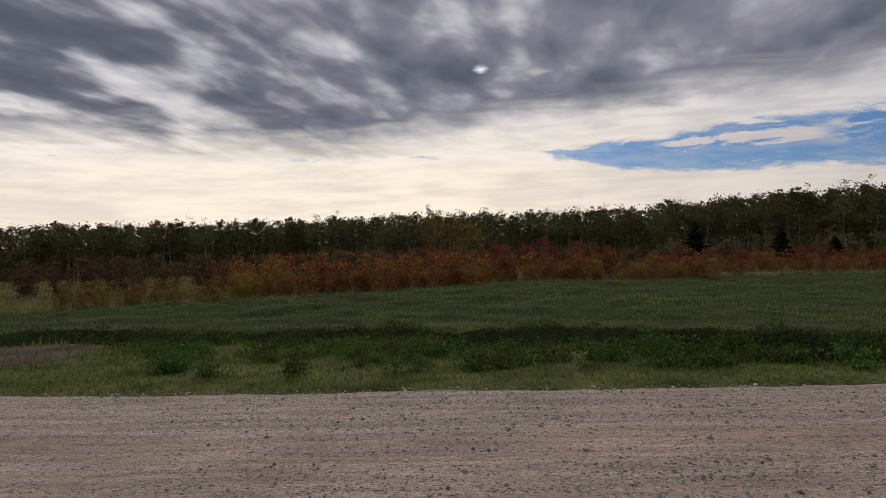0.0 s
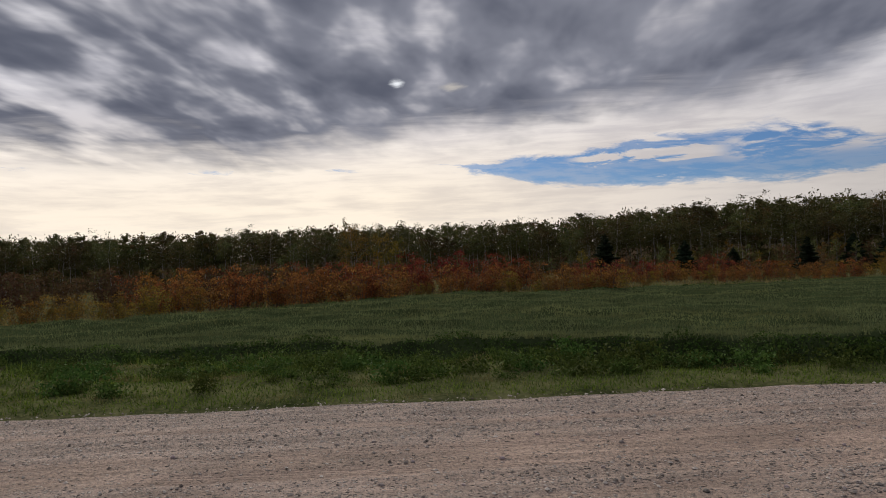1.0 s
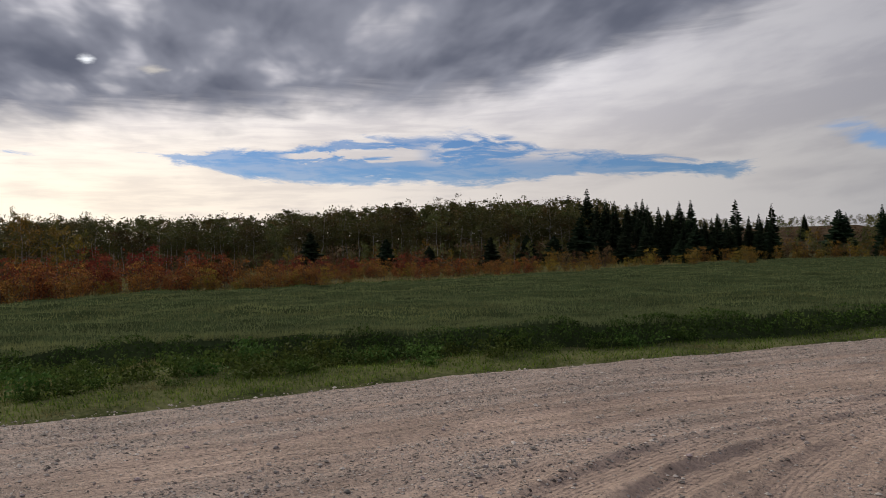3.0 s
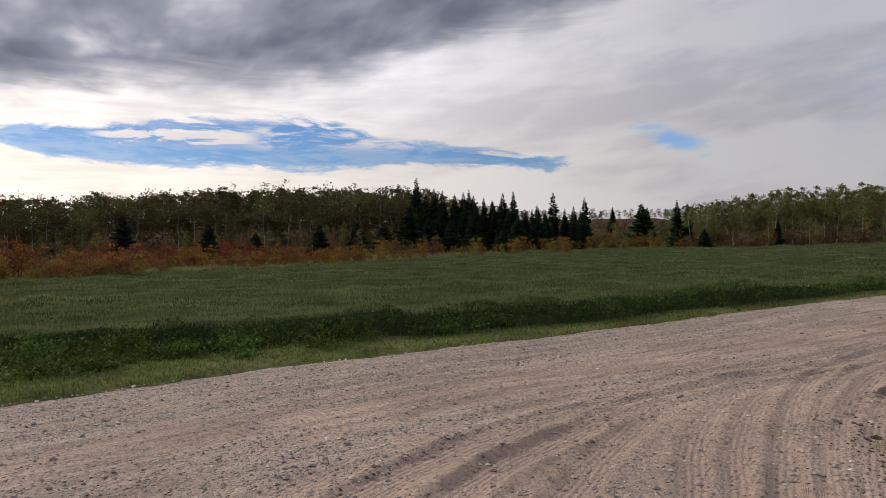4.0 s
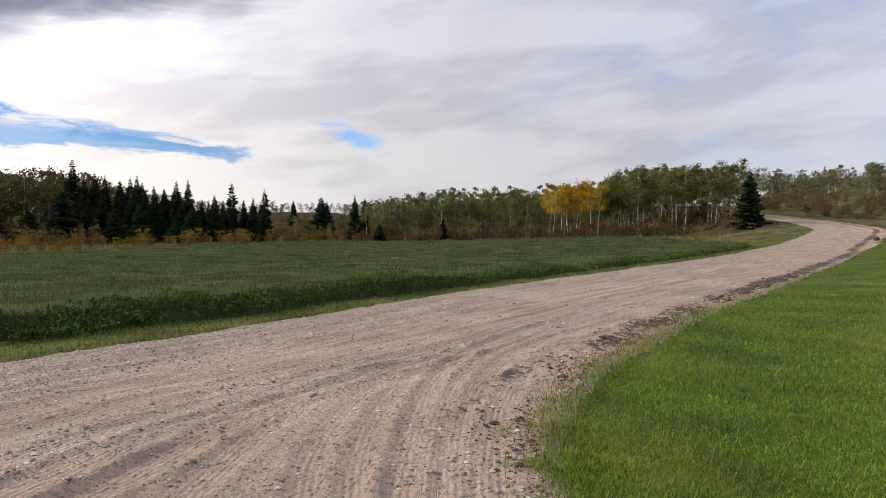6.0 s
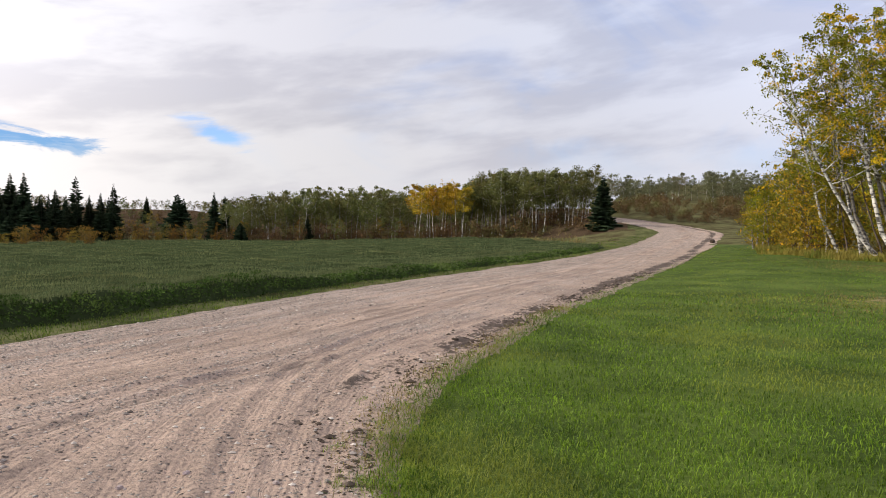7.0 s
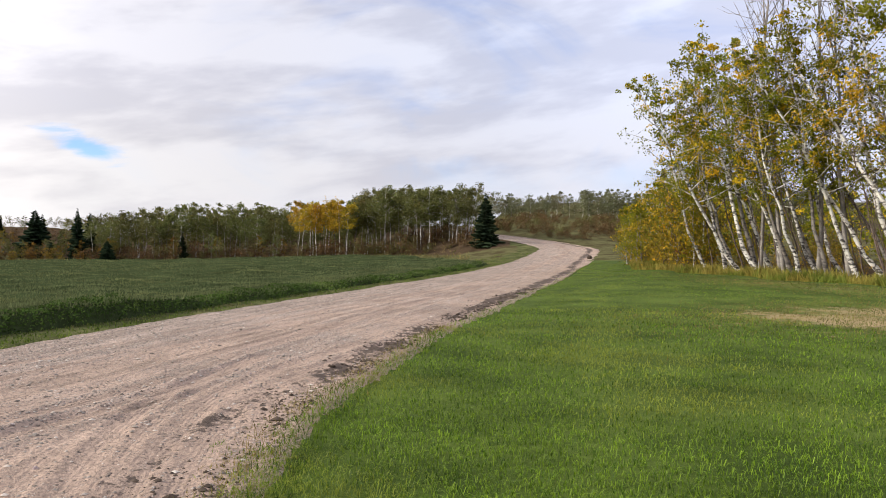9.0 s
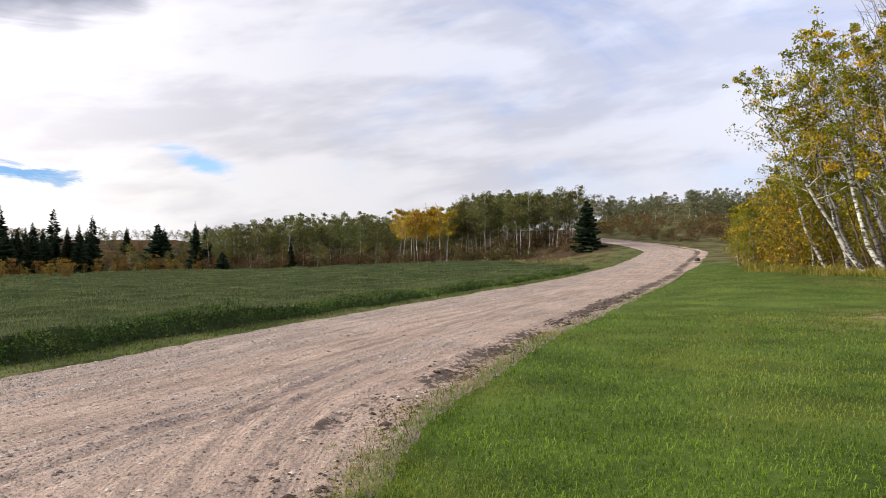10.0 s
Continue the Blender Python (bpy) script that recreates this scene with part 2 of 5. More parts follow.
def foliage(name, a, b, c=None, each=0.6, through_light=0.35, clump=0.7, share=0.62, gloss=0.03, rough=0.75):
    """Leaves: every leaf its own tone between a and b, a few of tone c; whole plants differ too."""
    m = bpy.data.materials.new(name)
    m.use_nodes = True
    n = Nodes(m.node_tree)
    leaf = n.add("ShaderNodeNewGeometry").outputs["Random Per Island"]
    col = n.mix(leaf, a, b)
    at = n.add("ShaderNodeTexCoord").outputs["Object"]
    if c:
        patch = n.math("ADD", n.noise(at, clump, 3.0, 0.5), n.math("MULTIPLY", n.math("SUBTRACT", leaf, 0.5), 0.13))
        col = n.mix(n.span(patch, share - 0.06, share + 0.05), col, c)
    shade = n.add("ShaderNodeHueSaturation")
    n.link(col, shade.inputs["Color"])
    n.link(n.span(n.noise(at, clump * 2.7, 3.0, 0.6), 0.3, 0.7, 0.72, 1.28), shade.inputs["Value"])
    col = shade.outputs[0]
    info = n.add("ShaderNodeObjectInfo")
    hsv = n.add("ShaderNodeHueSaturation")
    n.link(col, hsv.inputs["Color"])
    n.link(n.span(info.outputs["Random"], 0.0, 1.0, 0.5 - each * 0.07, 0.5 + each * 0.04, smooth=False), hsv.inputs["Hue"])
    n.link(n.span(info.outputs["Random"], 0.0, 1.0, 1.0 - each * 0.35, 1.0 + each * 0.35, smooth=False), hsv.inputs["Value"])
    shader = n.add("ShaderNodeBsdfPrincipled")
    n.link(hsv.outputs[0], shader.inputs["Base Color"])
    shader.inputs["Roughness"].default_value = rough
    shader.inputs["Specular IOR Level"].default_value = gloss
    thin = n.add("ShaderNodeBsdfTranslucent")
    n.link(hsv.outputs[0], thin.inputs["Color"])
    both = n.add("ShaderNodeMixShader")
    both.inputs[0].default_value = through_light
    n.link(shader.outputs[0], both.inputs[1])
    n.link(thin.outputs[0], both.inputs[2])
    n.link(both.outputs[0], n.add("ShaderNodeOutputMaterial").inputs["Surface"])
    return m


def gravel():
    """Pinkish dirt with embedded stones; loose: share of stones, mud: damp dark soil (both stored on the mesh)."""
    m = bpy.data.materials.new("gravel")
    m.use_nodes = True
    n = Nodes(m.node_tree)
    at = n.add("ShaderNodeTexCoord").outputs["Object"]
    loose = n.add("ShaderNodeAttribute", attribute_name="loose").outputs["Fac"]
    mud = n.add("ShaderNodeAttribute", attribute_name="mud").outputs["Fac"]
    broad = n.noise(at, 0.45, 5.0, 0.6, 0.4)
    grain = n.noise(at, 22.0, 5.0, 0.65)
    dirt = n.mix(n.span(broad, 0.3, 0.7), (0.305, 0.226, 0.178), (0.465, 0.346, 0.272))
    dirt = n.mix(n.span(grain, 0.36, 0.66, 0.0, 0.55), dirt, (0.13, 0.10, 0.085))
    dirt = n.mix(n.span(loose, 0.10, 0.75, 0.0, 0.5), dirt, (0.345, 0.278, 0.238))
    heights = []
    for scale, lo in ((26.0, 0.42), (60.0, 0.36)):
        cell = n.add("ShaderNodeTexVoronoi")
        n.link(at, cell.inputs["Vector"])
        cell.inputs["Scale"].default_value = scale
        parts = n.add("ShaderNodeSeparateColor")
        n.link(cell.outputs["Color"], parts.inputs[0])
        here = n.math("GREATER_THAN", n.math("ADD", parts.outputs[0], n.math("MULTIPLY", loose, 0.55)), 1.0 - lo * 0.3)
        inside = n.math("MULTIPLY", here, n.span(cell.outputs["Distance"], 0.50, 0.30))
        tone = n.ramp(parts.outputs[1], [(0.0, (0.08, 0.07, 0.066)), (0.3, (0.20, 0.17, 0.15)), (0.7, (0.35, 0.305, 0.27)), (1.0, (0.54, 0.485, 0.44))])
        dirt = n.mix(inside, dirt, tone)
        heights.append(n.math("MULTIPLY", inside, n.span(cell.outputs["Distance"], 0.5, 0.1, 0.4, 1.0)))
    side = n.add("ShaderNodeAttribute", attribute_name="tread").outputs["Fac"]
    press = n.add("ShaderNodeAttribute", attribute_name="press").outputs["Fac"]
    run = n.add("ShaderNodeAttribute", attribute_name="run").outputs["Fac"]
    lugs = n.math("SINE", n.math("ADD", n.math("MULTIPLY", run, 95.0), n.math("MULTIPLY", n.math("ABSOLUTE", side), 40.0)))
    rib = n.math("MULTIPLY", press, n.math("ADD", n.math("SINE", n.math("MULTIPLY", side, 125.0)), n.math("MULTIPLY", lugs, n.span(n.noise(at, 0.5, 2.0), 0.45, 0.55, 0.15, 1.0))))
    dirt = n.mix(n.math("MULTIPLY", press, 0.40), dirt, (0.31, 0.228, 0.185))
    across = n.add("ShaderNodeAttribute", attribute_name="across").outputs["Fac"]
    along = n.add("ShaderNodeAttribute", attribute_name="along").outputs["Fac"]
    streak = n.noise(n.xyz(n.math("MULTIPLY", across, 3.4), n.math("MULTIPLY", along, 0.22), 0.0), 1.5, 6.0, 0.62, 0.15)
    worn = n.add("ShaderNodeHueSaturation")
    n.link(dirt, worn.inputs["Color"])
    lane = n.span(across, 2.4, 1.2)
    n.link(n.math("ADD", 1.0, n.math("MULTIPLY", lane, n.span(streak, 0.34, 0.66, -0.20, 0.18))), worn.inputs["Value"])
    dirt = worn.outputs[0]
    damp = n.span(n.math("ADD", mud, n.math("MULTIPLY", n.math("SUBTRACT", n.noise(at, 6.0, 6.0, 0.7, 0.6), 0.5), 2.6)), 0.55, 0.72)
    dirt = n.mix(n.math("MULTIPLY", n.math("MULTIPLY", damp, n.span(mud, 0.03, 0.2)), 0.85), dirt, (0.060, 0.047, 0.040))
    shader = n.add("ShaderNodeBsdfPrincipled")
    n.link(dirt, shader.inputs["Base Color"])
    shader.inputs["Roughness"].default_value = 0.92
    shader.inputs["Specular IOR Level"].default_value = 0.08
    relief = n.add("ShaderNodeBump")
    relief.inputs["Strength"].default_value, relief.inputs["Distance"].default_value = 1.0, 0.042
    n.link(n.math("ADD", n.math("ADD", heights[0], n.math("ADD", n.math("MULTIPLY", heights[1], 0.5), n.math("MULTIPLY", rib, 0.09))), n.math("ADD", n.math("MULTIPLY", grain, 0.9), n.math("MULTIPLY", n.math("MULTIPLY", streak, lane), 0.9))), relief.inputs["Height"])
    n.link(relief.outputs[0], shader.inputs["Normal"])
    n.link(shader.outputs[0], n.add("ShaderNodeOutputMaterial").inputs["Surface"])
    return m


def lawn_ground():
    """Short turf; dry: worn straw-coloured places (stored on the mesh)."""
    m = bpy.data.materials.new("lawn_ground")
    m.use_nodes = True
    n = Nodes(m.node_tree)
    at = n.add("ShaderNodeTexCoord").outputs["Object"]
    dry = n.add("ShaderNodeAttribute", attribute_name="dry").outputs["Fac"]
    big, small = n.noise(at, 0.7, 4.0, 0.6), n.noise(at, 30.0, 4.0, 0.6)
    tone = n.math("ADD", n.math("MULTIPLY", big, 0.6), n.math("MULTIPLY", small, 0.4))
    turf = n.mix(n.span(tone, 0.32, 0.68), (0.026, 0.042, 0.008), (0.085, 0.118, 0.022))
    straw = n.mix(n.span(small, 0.3, 0.7), (0.17, 0.125, 0.062), (0.36, 0.275, 0.155))
    worn = n.span(n.math("ADD", dry, n.math("MULTIPLY", n.math("SUBTRACT", n.noise(at, 2.6, 6.0, 0.7), 0.5), 1.5)), 0.22, 0.75)
    col = n.mix(n.math("MULTIPLY", worn, n.span(dry, 0.02, 0.2)), turf, straw)
    shader = n.add("ShaderNodeBsdfPrincipled")
    n.link(col, shader.inputs["Base Color"])
    shader.inputs["Roughness"].default_value = 0.95
    shader.inputs["Specular IOR Level"].default_value = 0.05
    relief = n.add("ShaderNodeBump")
    relief.inputs["Strength"].default_value, relief.inputs["Distance"].default_value = 0.5, 0.03
    n.link(tone, relief.inputs["Height"])
    n.link(relief.outputs[0], shader.inputs["Normal"])
    n.link(shader.outputs[0], n.add("ShaderNodeOutputMaterial").inputs["Surface"])
    return m


def birch_bark(name="birch_bark", white=(0.58, 0.55, 0.495), dark=(0.045, 0.038, 0.034), share=0.525):
    """White bark with dark cross scars and blackened lower stretches."""
    m = bpy.data.materials.new(name)
    m.use_nodes = True
    n = Nodes(m.node_tree)
    at = n.add("ShaderNodeTexCoord").outputs["Object"]
    flat = n.add("ShaderNodeMapping")
    n.link(at, flat.inputs["Vector"])
    flat.inputs["Scale"].default_value = (3.0, 3.0, 7.0)
    scars = n.noise(flat.outputs[0], 1.1, 4.0, 0.6)
    stains = n.noise(at, 0.9, 4.0, 0.6)
    info = n.add("ShaderNodeObjectInfo").outputs["Random"]
    col = n.mix(n.span(stains, 0.35, 0.7), white, tuple(c * 0.62 for c in white))
    col = n.mix(n.span(info, 0.60, 1.0, 0.0, 0.9), col, (0.105, 0.086, 0.070))
    col = n.mix(n.span(scars, share - 0.02, share + 0.05), col, dark)
    shader = n.add("ShaderNodeBsdfPrincipled")
    n.link(col, shader.inputs["Base Color"])
    shader.inputs["Roughness"].default_value = 0.8
    relief = n.add("ShaderNodeBump")
    relief.inputs["Strength"].default_value, relief.inputs["Distance"].default_value = 0.4, 0.01
    n.link(scars, relief.inputs["Height"])
    n.link(relief.outputs[0], shader.inputs["Normal"])
    n.link(shader.outputs[0], n.add("ShaderNodeOutputMaterial").inputs["Surface"])
    return m


EARTH = material("earth_and_grass", (0.052, 0.070, 0.024), 0.95, 0.8, 14.0, 0.5, 0.4, 0.05, second=(0.085, 0.085, 0.038))
WOOD_FLOOR = material("wood_floor", (0.060, 0.042, 0.026), 0.95, 0.6, 10.0, 0.5, 0.4, 0.05)
BARE_SOIL = material("bare_soil", (0.075, 0.058, 0.046), 0.95, 0.9, 16.0, 0.5, 0.5, 0.05)
DRY_BANK = material("dry_bank", (0.085, 0.062, 0.036), 0.95, 0.5, 9.0, 0.5, 0.4, 0.05, second=(0.08, 0.08, 0.036))
GRAVEL = gravel()
LAWN_SOIL = lawn_ground()
LAWN = foliage("lawn_blades", (0.021, 0.056, 0.005), (0.195, 0.295, 0.021), (0.200, 0.230, 0.030), 0.0, 0.38, 0.32, 0.56, 0.12, 0.45)
VERGE = foliage("verge_grass", (0.040, 0.074, 0.012), (0.150, 0.195, 0.034), (0.165, 0.145, 0.060), 0.0, 0.3, 0.7, 0.60)
STRAW = foliage("straw_grass", (0.14, 0.112, 0.042), (0.27, 0.205, 0.080), (0.11, 0.115, 0.032), 0.0, 0.25, 0.45, 0.54)
GROVE_GRASS = foliage("grove_grass_blades", (0.16, 0.15, 0.032), (0.34, 0.27, 0.065), (0.14, 0.17, 0.03), 0.0, 0.3, 0.5, 0.58)
WEED = foliage("weed_leaves", (0.030, 0.060, 0.012), (0.085, 0.128, 0.030), (0.10, 0.13, 0.05), 0.6, 0.2)
# sheet under the shoots; its dark green paints in the shade between plants
CROP_BED_SHADE = material("crop_underlayer_shade", (0.032, 0.043, 0.018), 0.95, 0.5, 9.0, 0.35, 0.6, 0.10)
# rim leaves darker than the crop: the shade of its face is in the colour
CROP_RIM_SHADE = foliage("crop_rim_shaded_leaves", (0.026, 0.050, 0.010), (0.066, 0.108, 0.022), (0.095, 0.140, 0.030), 0.0, 0.06, 0.6, 0.6)
CROP = foliage("crop_leaves", (0.086, 0.104, 0.045), (0.124, 0.141, 0.062), (0.134, 0.145, 0.060), 0.0, 0.36, 0.13, 0.58)
STONE = material("stone", (0.27, 0.232, 0.208), 0.85, 20.0, 90.0, 0.4, 0.3, 0.005, each=0.6, gloss=0.2)
CHIPS = foliage("stone_chips", (0.12, 0.100, 0.086), (0.50, 0.44, 0.385), None, 0.0, 0.0)
BARK = birch_bark("aspen_bark", (0.34, 0.31, 0.26), (0.06, 0.05, 0.045), 0.60)
BIRCH_BARK = birch_bark()
DARK_BARK = material("dark_bark", (0.10, 0.075, 0.06), 0.9, 4.0, 30.0, 0.4, 0.4, 0.02)
GREY_BARK = material("grey_bark", (0.22, 0.20, 0.18), 0.9, 3.0, 30.0, 0.4, 0.4, 0.02)
ASPEN_GREEN = foliage("aspen_green", (0.056, 0.062, 0.022), (0.110, 0.108, 0.037), (0.135, 0.095, 0.034), 0.75, 0.18, 0.3, 0.60)
ASPEN_GREY = foliage("aspen_grey_green", (0.100, 0.112, 0.058), (0.165, 0.172, 0.092), (0.16, 0.14, 0.075), 0.2, 0.24, 0.12, 0.64)
ASPEN_PALE = foliage("aspen_pale_green", (0.086, 0.100, 0.034), (0.168, 0.170, 0.058), (0.21, 0.165, 0.045), 0.38, 0.24, 0.3, 0.64)
ASPEN_GOLD = foliage("aspen_gold", (0.30, 0.205, 0.022), (0.53, 0.345, 0.034), (0.18, 0.17, 0.03), 0.3, 0.30, 0.4, 0.58)
BIRCH_LEAF = foliage("birch_leaf", (0.095, 0.112, 0.012), (0.275, 0.262, 0.026), (0.58, 0.39, 0.026), 0.25, 0.48, 0.5, 0.59)
UNDER_LEAF = foliage("undergrowth_leaf", (0.13, 0.115, 0.02), (0.36, 0.26, 0.03), (0.52, 0.33, 0.02), 0.3, 0.4, 0.6, 0.585)
NEEDLES = foliage("spruce_needles", (0.013, 0.023, 0.012), (0.030, 0.043, 0.021), None, 0.5, 0.05)
RUST = foliage("rust_leaves", (0.082, 0.032, 0.014), (0.38, 0.172, 0.044), (0.12, 0.074, 0.026), 0.35, 0.22, 0.6, 0.57)
OCHRE = foliage("ochre_leaves", (0.120, 0.085, 0.020), (0.30, 0.190, 0.034), (0.11, 0.11, 0.03), 0.4, 0.22, 0.6, 0.56)
RED_SHRUB = foliage("red_leaves", (0.115, 0.032, 0.020), (0.24, 0.070, 0.034), (0.24, 0.12, 0.04), 0.25, 0.22, 0.6, 0.60)
BROWN = foliage("brown_leaves", (0.066, 0.042, 0.022), (0.150, 0.088, 0.042), (0.105, 0.098, 0.034), 0.5, 0.18, 0.4, 0.56)


# ---- the lie of the land ----
def smooth(v, a, b):
    t = np.clip((np.asarray(v, float) - a) / (b - a), 0, 1)
    return t * t * (3 - 2 * t)


# the road's middle line: x, y, z
ROAD = np.array([
    (-46, -105, 0.0), (-27, -56, 0.0), (-14.5, -23, 0.0), (-8.4, -6.8, 0.0), (-5.4, 2.6, 0.0), (-2.9, 8.0, 0.0), (-0.4, 14.0, 0.0),
    (4.3, 23.6, 0.02), (9.1, 33.1, 0.05), (14.7, 45.5, 0.08), (20.4, 58.5, 0.20), (26.0, 70, 0.8), (29.4, 78.5, 1.3),
    (28.8, 86, 2.0), (26.0, 93, 2.75), (23.4, 98, 3.2), (19.5, 106, 3.6), (16, 120, 4.2), (14, 145, 5.0)])
HALF = 2.8


def spline(points, steps):
    out = []
    for i in range(len(points) - 1):
        p0, p1, p2, p3 = (points[min(max(i + k, 0), len(points) - 1)] for k in (-1, 0, 1, 2))
        for t in np.linspace(0, 1, steps, endpoint=False):
            out.append(0.5 * (2 * p1 + (p2 - p0) * t + (2 * p0 - 5 * p1 + 4 * p2 - p3) * t * t + (3 * p1 - p0 - 3 * p2 + p3) * t ** 3))
    out.append(points[-1])
    return np.array(out)


LINE = spline(ROAD, 14)
AHEAD = np.gradient(LINE[:, :2], axis=0)
AHEAD /= np.linalg.norm(AHEAD, axis=1)[:, None]


def nearest(x, y, line):
    """Index of the nearest sample of a line, and the offsets from it."""
    j, px, py = np.empty(len(x), int), np.empty(len(x)), np.empty(len(x))
    for k in range(0, len(x), 20000):
        sl = slice(k, k + 20000)
        ox, oy = x[sl, None] - line[None, :, 0], y[sl, None] - line[None, :, 1]
        i = (ox * ox + oy * oy).argmin(1)
        r = np.arange(len(i))
        j[sl], px[sl], py[sl] = i, ox[r, i], oy[r, i]
    return j, px, py


def beside(x, y):
    """Distance from the road's middle (right positive) and the road's height there."""
    x, y = np.atleast_1d(np.asarray(x, float)), np.atleast_1d(np.asarray(y, float))
    j, px, py = nearest(x, y, LINE)
    side = px * AHEAD[j, 1] - py * AHEAD[j, 0]
    d = np.sign(side) * np.maximum(np.abs(side), np.where((j == 0) | (j == len(LINE) - 1), np.hypot(px, py), 0))
    return d, LINE[j, 2]


def along_road(x, y):
    """Distance along the road's middle line."""
    j, px, py = nearest(x, y, LINE)
    step = np.concatenate([[0], np.cumsum(np.linalg.norm(np.diff(LINE[:, :2], axis=0), axis=1))])
    return step[j] + px * AHEAD[j, 0] + py * AHEAD[j, 1]


def lawn_edge(y):
    """x of the mown lawn's rim, along the apron and the road."""
    return np.interp(y, [-30, -6, -2, 1, 3.6, 4.3, 4.9, 5.6, 6.3, 7.2, 8.4, 9.6, 12.0, 14.1, 16.1, 22.0, 27.6, 33, 45, 58, 66, 70, 78], [3, 2.2, 1.2, 0.35, -0.15, -0.25, -0.29, -0.24, -0.10, 0.13, 0.50, 1.0, 1.95, 2.85, 3.9, 6.75, 9.6, 12.2, 17.8, 24.1, 28.0, 29.8, 32.5])


def land(x, y):
    """Height of the ground."""
    x, y = np.atleast_1d(np.asarray(x, float)), np.atleast_1d(np.asarray(y, float))
    r = np.hypot(x, y)
    az = np.degrees(np.arctan2(-x, y))
    d, zr = beside(x, y)
    field = -0.70 + 1.15 * smooth(az, 14, -14) * smooth(r, 25, 100)
    hill = (8.0 * smooth(r, 102, 168) + 4.0 * smooth(r, 172, 500)) * (0.26 + 0.74 * smooth(az, 17, 6)) * smooth(az, 40, 30)
    hill = hill + 3.2 * smooth(r, 110, 136) * smooth(az, 12, 18) * smooth(az, 36, 28)
    hill = hill + (5.5 * smooth(r, 132, 205) + 5.0 * smooth(r, 205, 520)) * smooth(az, 24, 40)
    field = field + hill
    lawn = 0.02 + 0.26 * smooth(r, 8, 30)
    bank = np.maximum(zr, lawn) + 2.4 * smooth(az, -13, -19) * smooth(r, 92, 125) + 3.0 * smooth(r, 120, 260)
    wide = np.interp(y, [-6, 4, 8, 12], [14.0, 12.0, 10.0, 10.0])
    bank = bank + 3.4 * smooth(az, -13.5, -17) * smooth(r, 130, 172)
    left_z = zr + (field - zr) * smooth(-d, HALF + 0.3, HALF + wide)
    right_z = zr - 0.02 + (bank - zr) * smooth(d, HALF, HALF + 5)
    rough = 0.085 * np.sin(1.1 * x + 1.9 * np.sin(0.6 * y)) * np.sin(0.9 * y + 1.3 * np.sin(0.7 * x)) * smooth(-d, HALF + 0.5, HALF + 2.5)
    return np.where(d < 0, left_z + rough, right_z)


def mesh_of(name, verts, faces, mat, smooth_shade=False):
    verts, me = np.asarray(verts, np.float32), bpy.data.meshes.new(name)
    if isinstance(faces, np.ndarray):
        k = faces.shape[1]
        me.vertices.add(len(verts))
        me.vertices.foreach_set("co", verts.ravel())
        me.loops.add(faces.size)
        me.loops.foreach_set("vertex_index", faces.astype(np.int32).ravel())
        me.polygons.add(len(faces))
        me.polygons.foreach_set("loop_start", np.arange(0, faces.size, k, dtype=np.int32))
        me.polygons.foreach_set("loop_total", np.full(len(faces), k, np.int32))
    else:
        me.from_pydata(verts.tolist(), [], faces)
    for m in (mat if isinstance(mat, list) else [mat]):
        me.materials.append(m)
    me.polygons.foreach_set("use_smooth", np.full(len(me.polygons), smooth_shade))
    me.update(calc_edges=True)
    return me


def grid_faces(nu, nv, wrap=False):
    u, v = np.meshgrid(np.arange(nu if wrap else nu - 1), np.arange(nv - 1), indexing="ij")
    u2 = (u + 1) % nu
    return np.stack([u * nv + v, u2 * nv + v, u2 * nv + v + 1, u * nv + v + 1], -1).reshape(-1, 4)


def part(name, me, parent, label=""):
    """One mesh as a part under a thing."""
    ob = new(name, me)
    ob.parent = parent
    return tagged(ob, label)


def field_rim(x, y):
    """How far inside the sown field a place lies, in metres (negative outside)."""
    d, _ = beside(x, y)
    near = -d - HALF - np.interp(y, [-7, 2, 3.7, 5.7, 7, 8, 10, 13, 18, 30, 60], [8.6, 6.0, 4.3, 3.1, 2.2, 1.6, 1.2, 0.95, 0.8, 0.8, 0.9])
    near = near + 0.18 * np.sin(0.9 * x + 1.1 * y) * np.sin(0.5 * y - 0.3 * x)
    r, az = np.hypot(x, y), np.degrees(np.arctan2(-x, y))
    far = np.interp(az, [-18, -15, -12, -5, 5, 15, 22, 28, 36, 47, 60, 72, 82, 93, 107, 115], [40, 52, 68, 90, 97, 99, 98, 88, 69, 55, 50, 47.5, 41, 37, 37, 33]) - r
    return np.minimum(near, far)


def wood_edge(az):
    """Distance of the wood's foremost trees by bearing."""
    return np.interp(az, [-16, -12, -4, 5, 14, 18, 24, 36, 45, 60, 80, 105, 120], [90, 91, 97, 103, 106, 128, 118, 104, 100, 108, 114, 118, 118])


def canopy(az):
    """Height of the wood's outline over the eye, in degrees, by bearing."""
    return np.interp(az, [-27, -24, -20, -15.5, -14, -10, -6.6, -3, 1, 7.6, 12, 15, 18, 22, 25, 36, 40, 44, 52, 60, 69, 78, 91, 101, 115],
                     [4.4, 4.35, 4.2, 4.0, 4.4, 4.4, 4.5, 3.35, 3.05, 3.1, 2.4, 1.9, 1.4, 1.15, 1.2, 3.7, 3.8, 3.9, 3.7, 3.25, 2.95, 3.15, 2.85, 2.8, 2.6])


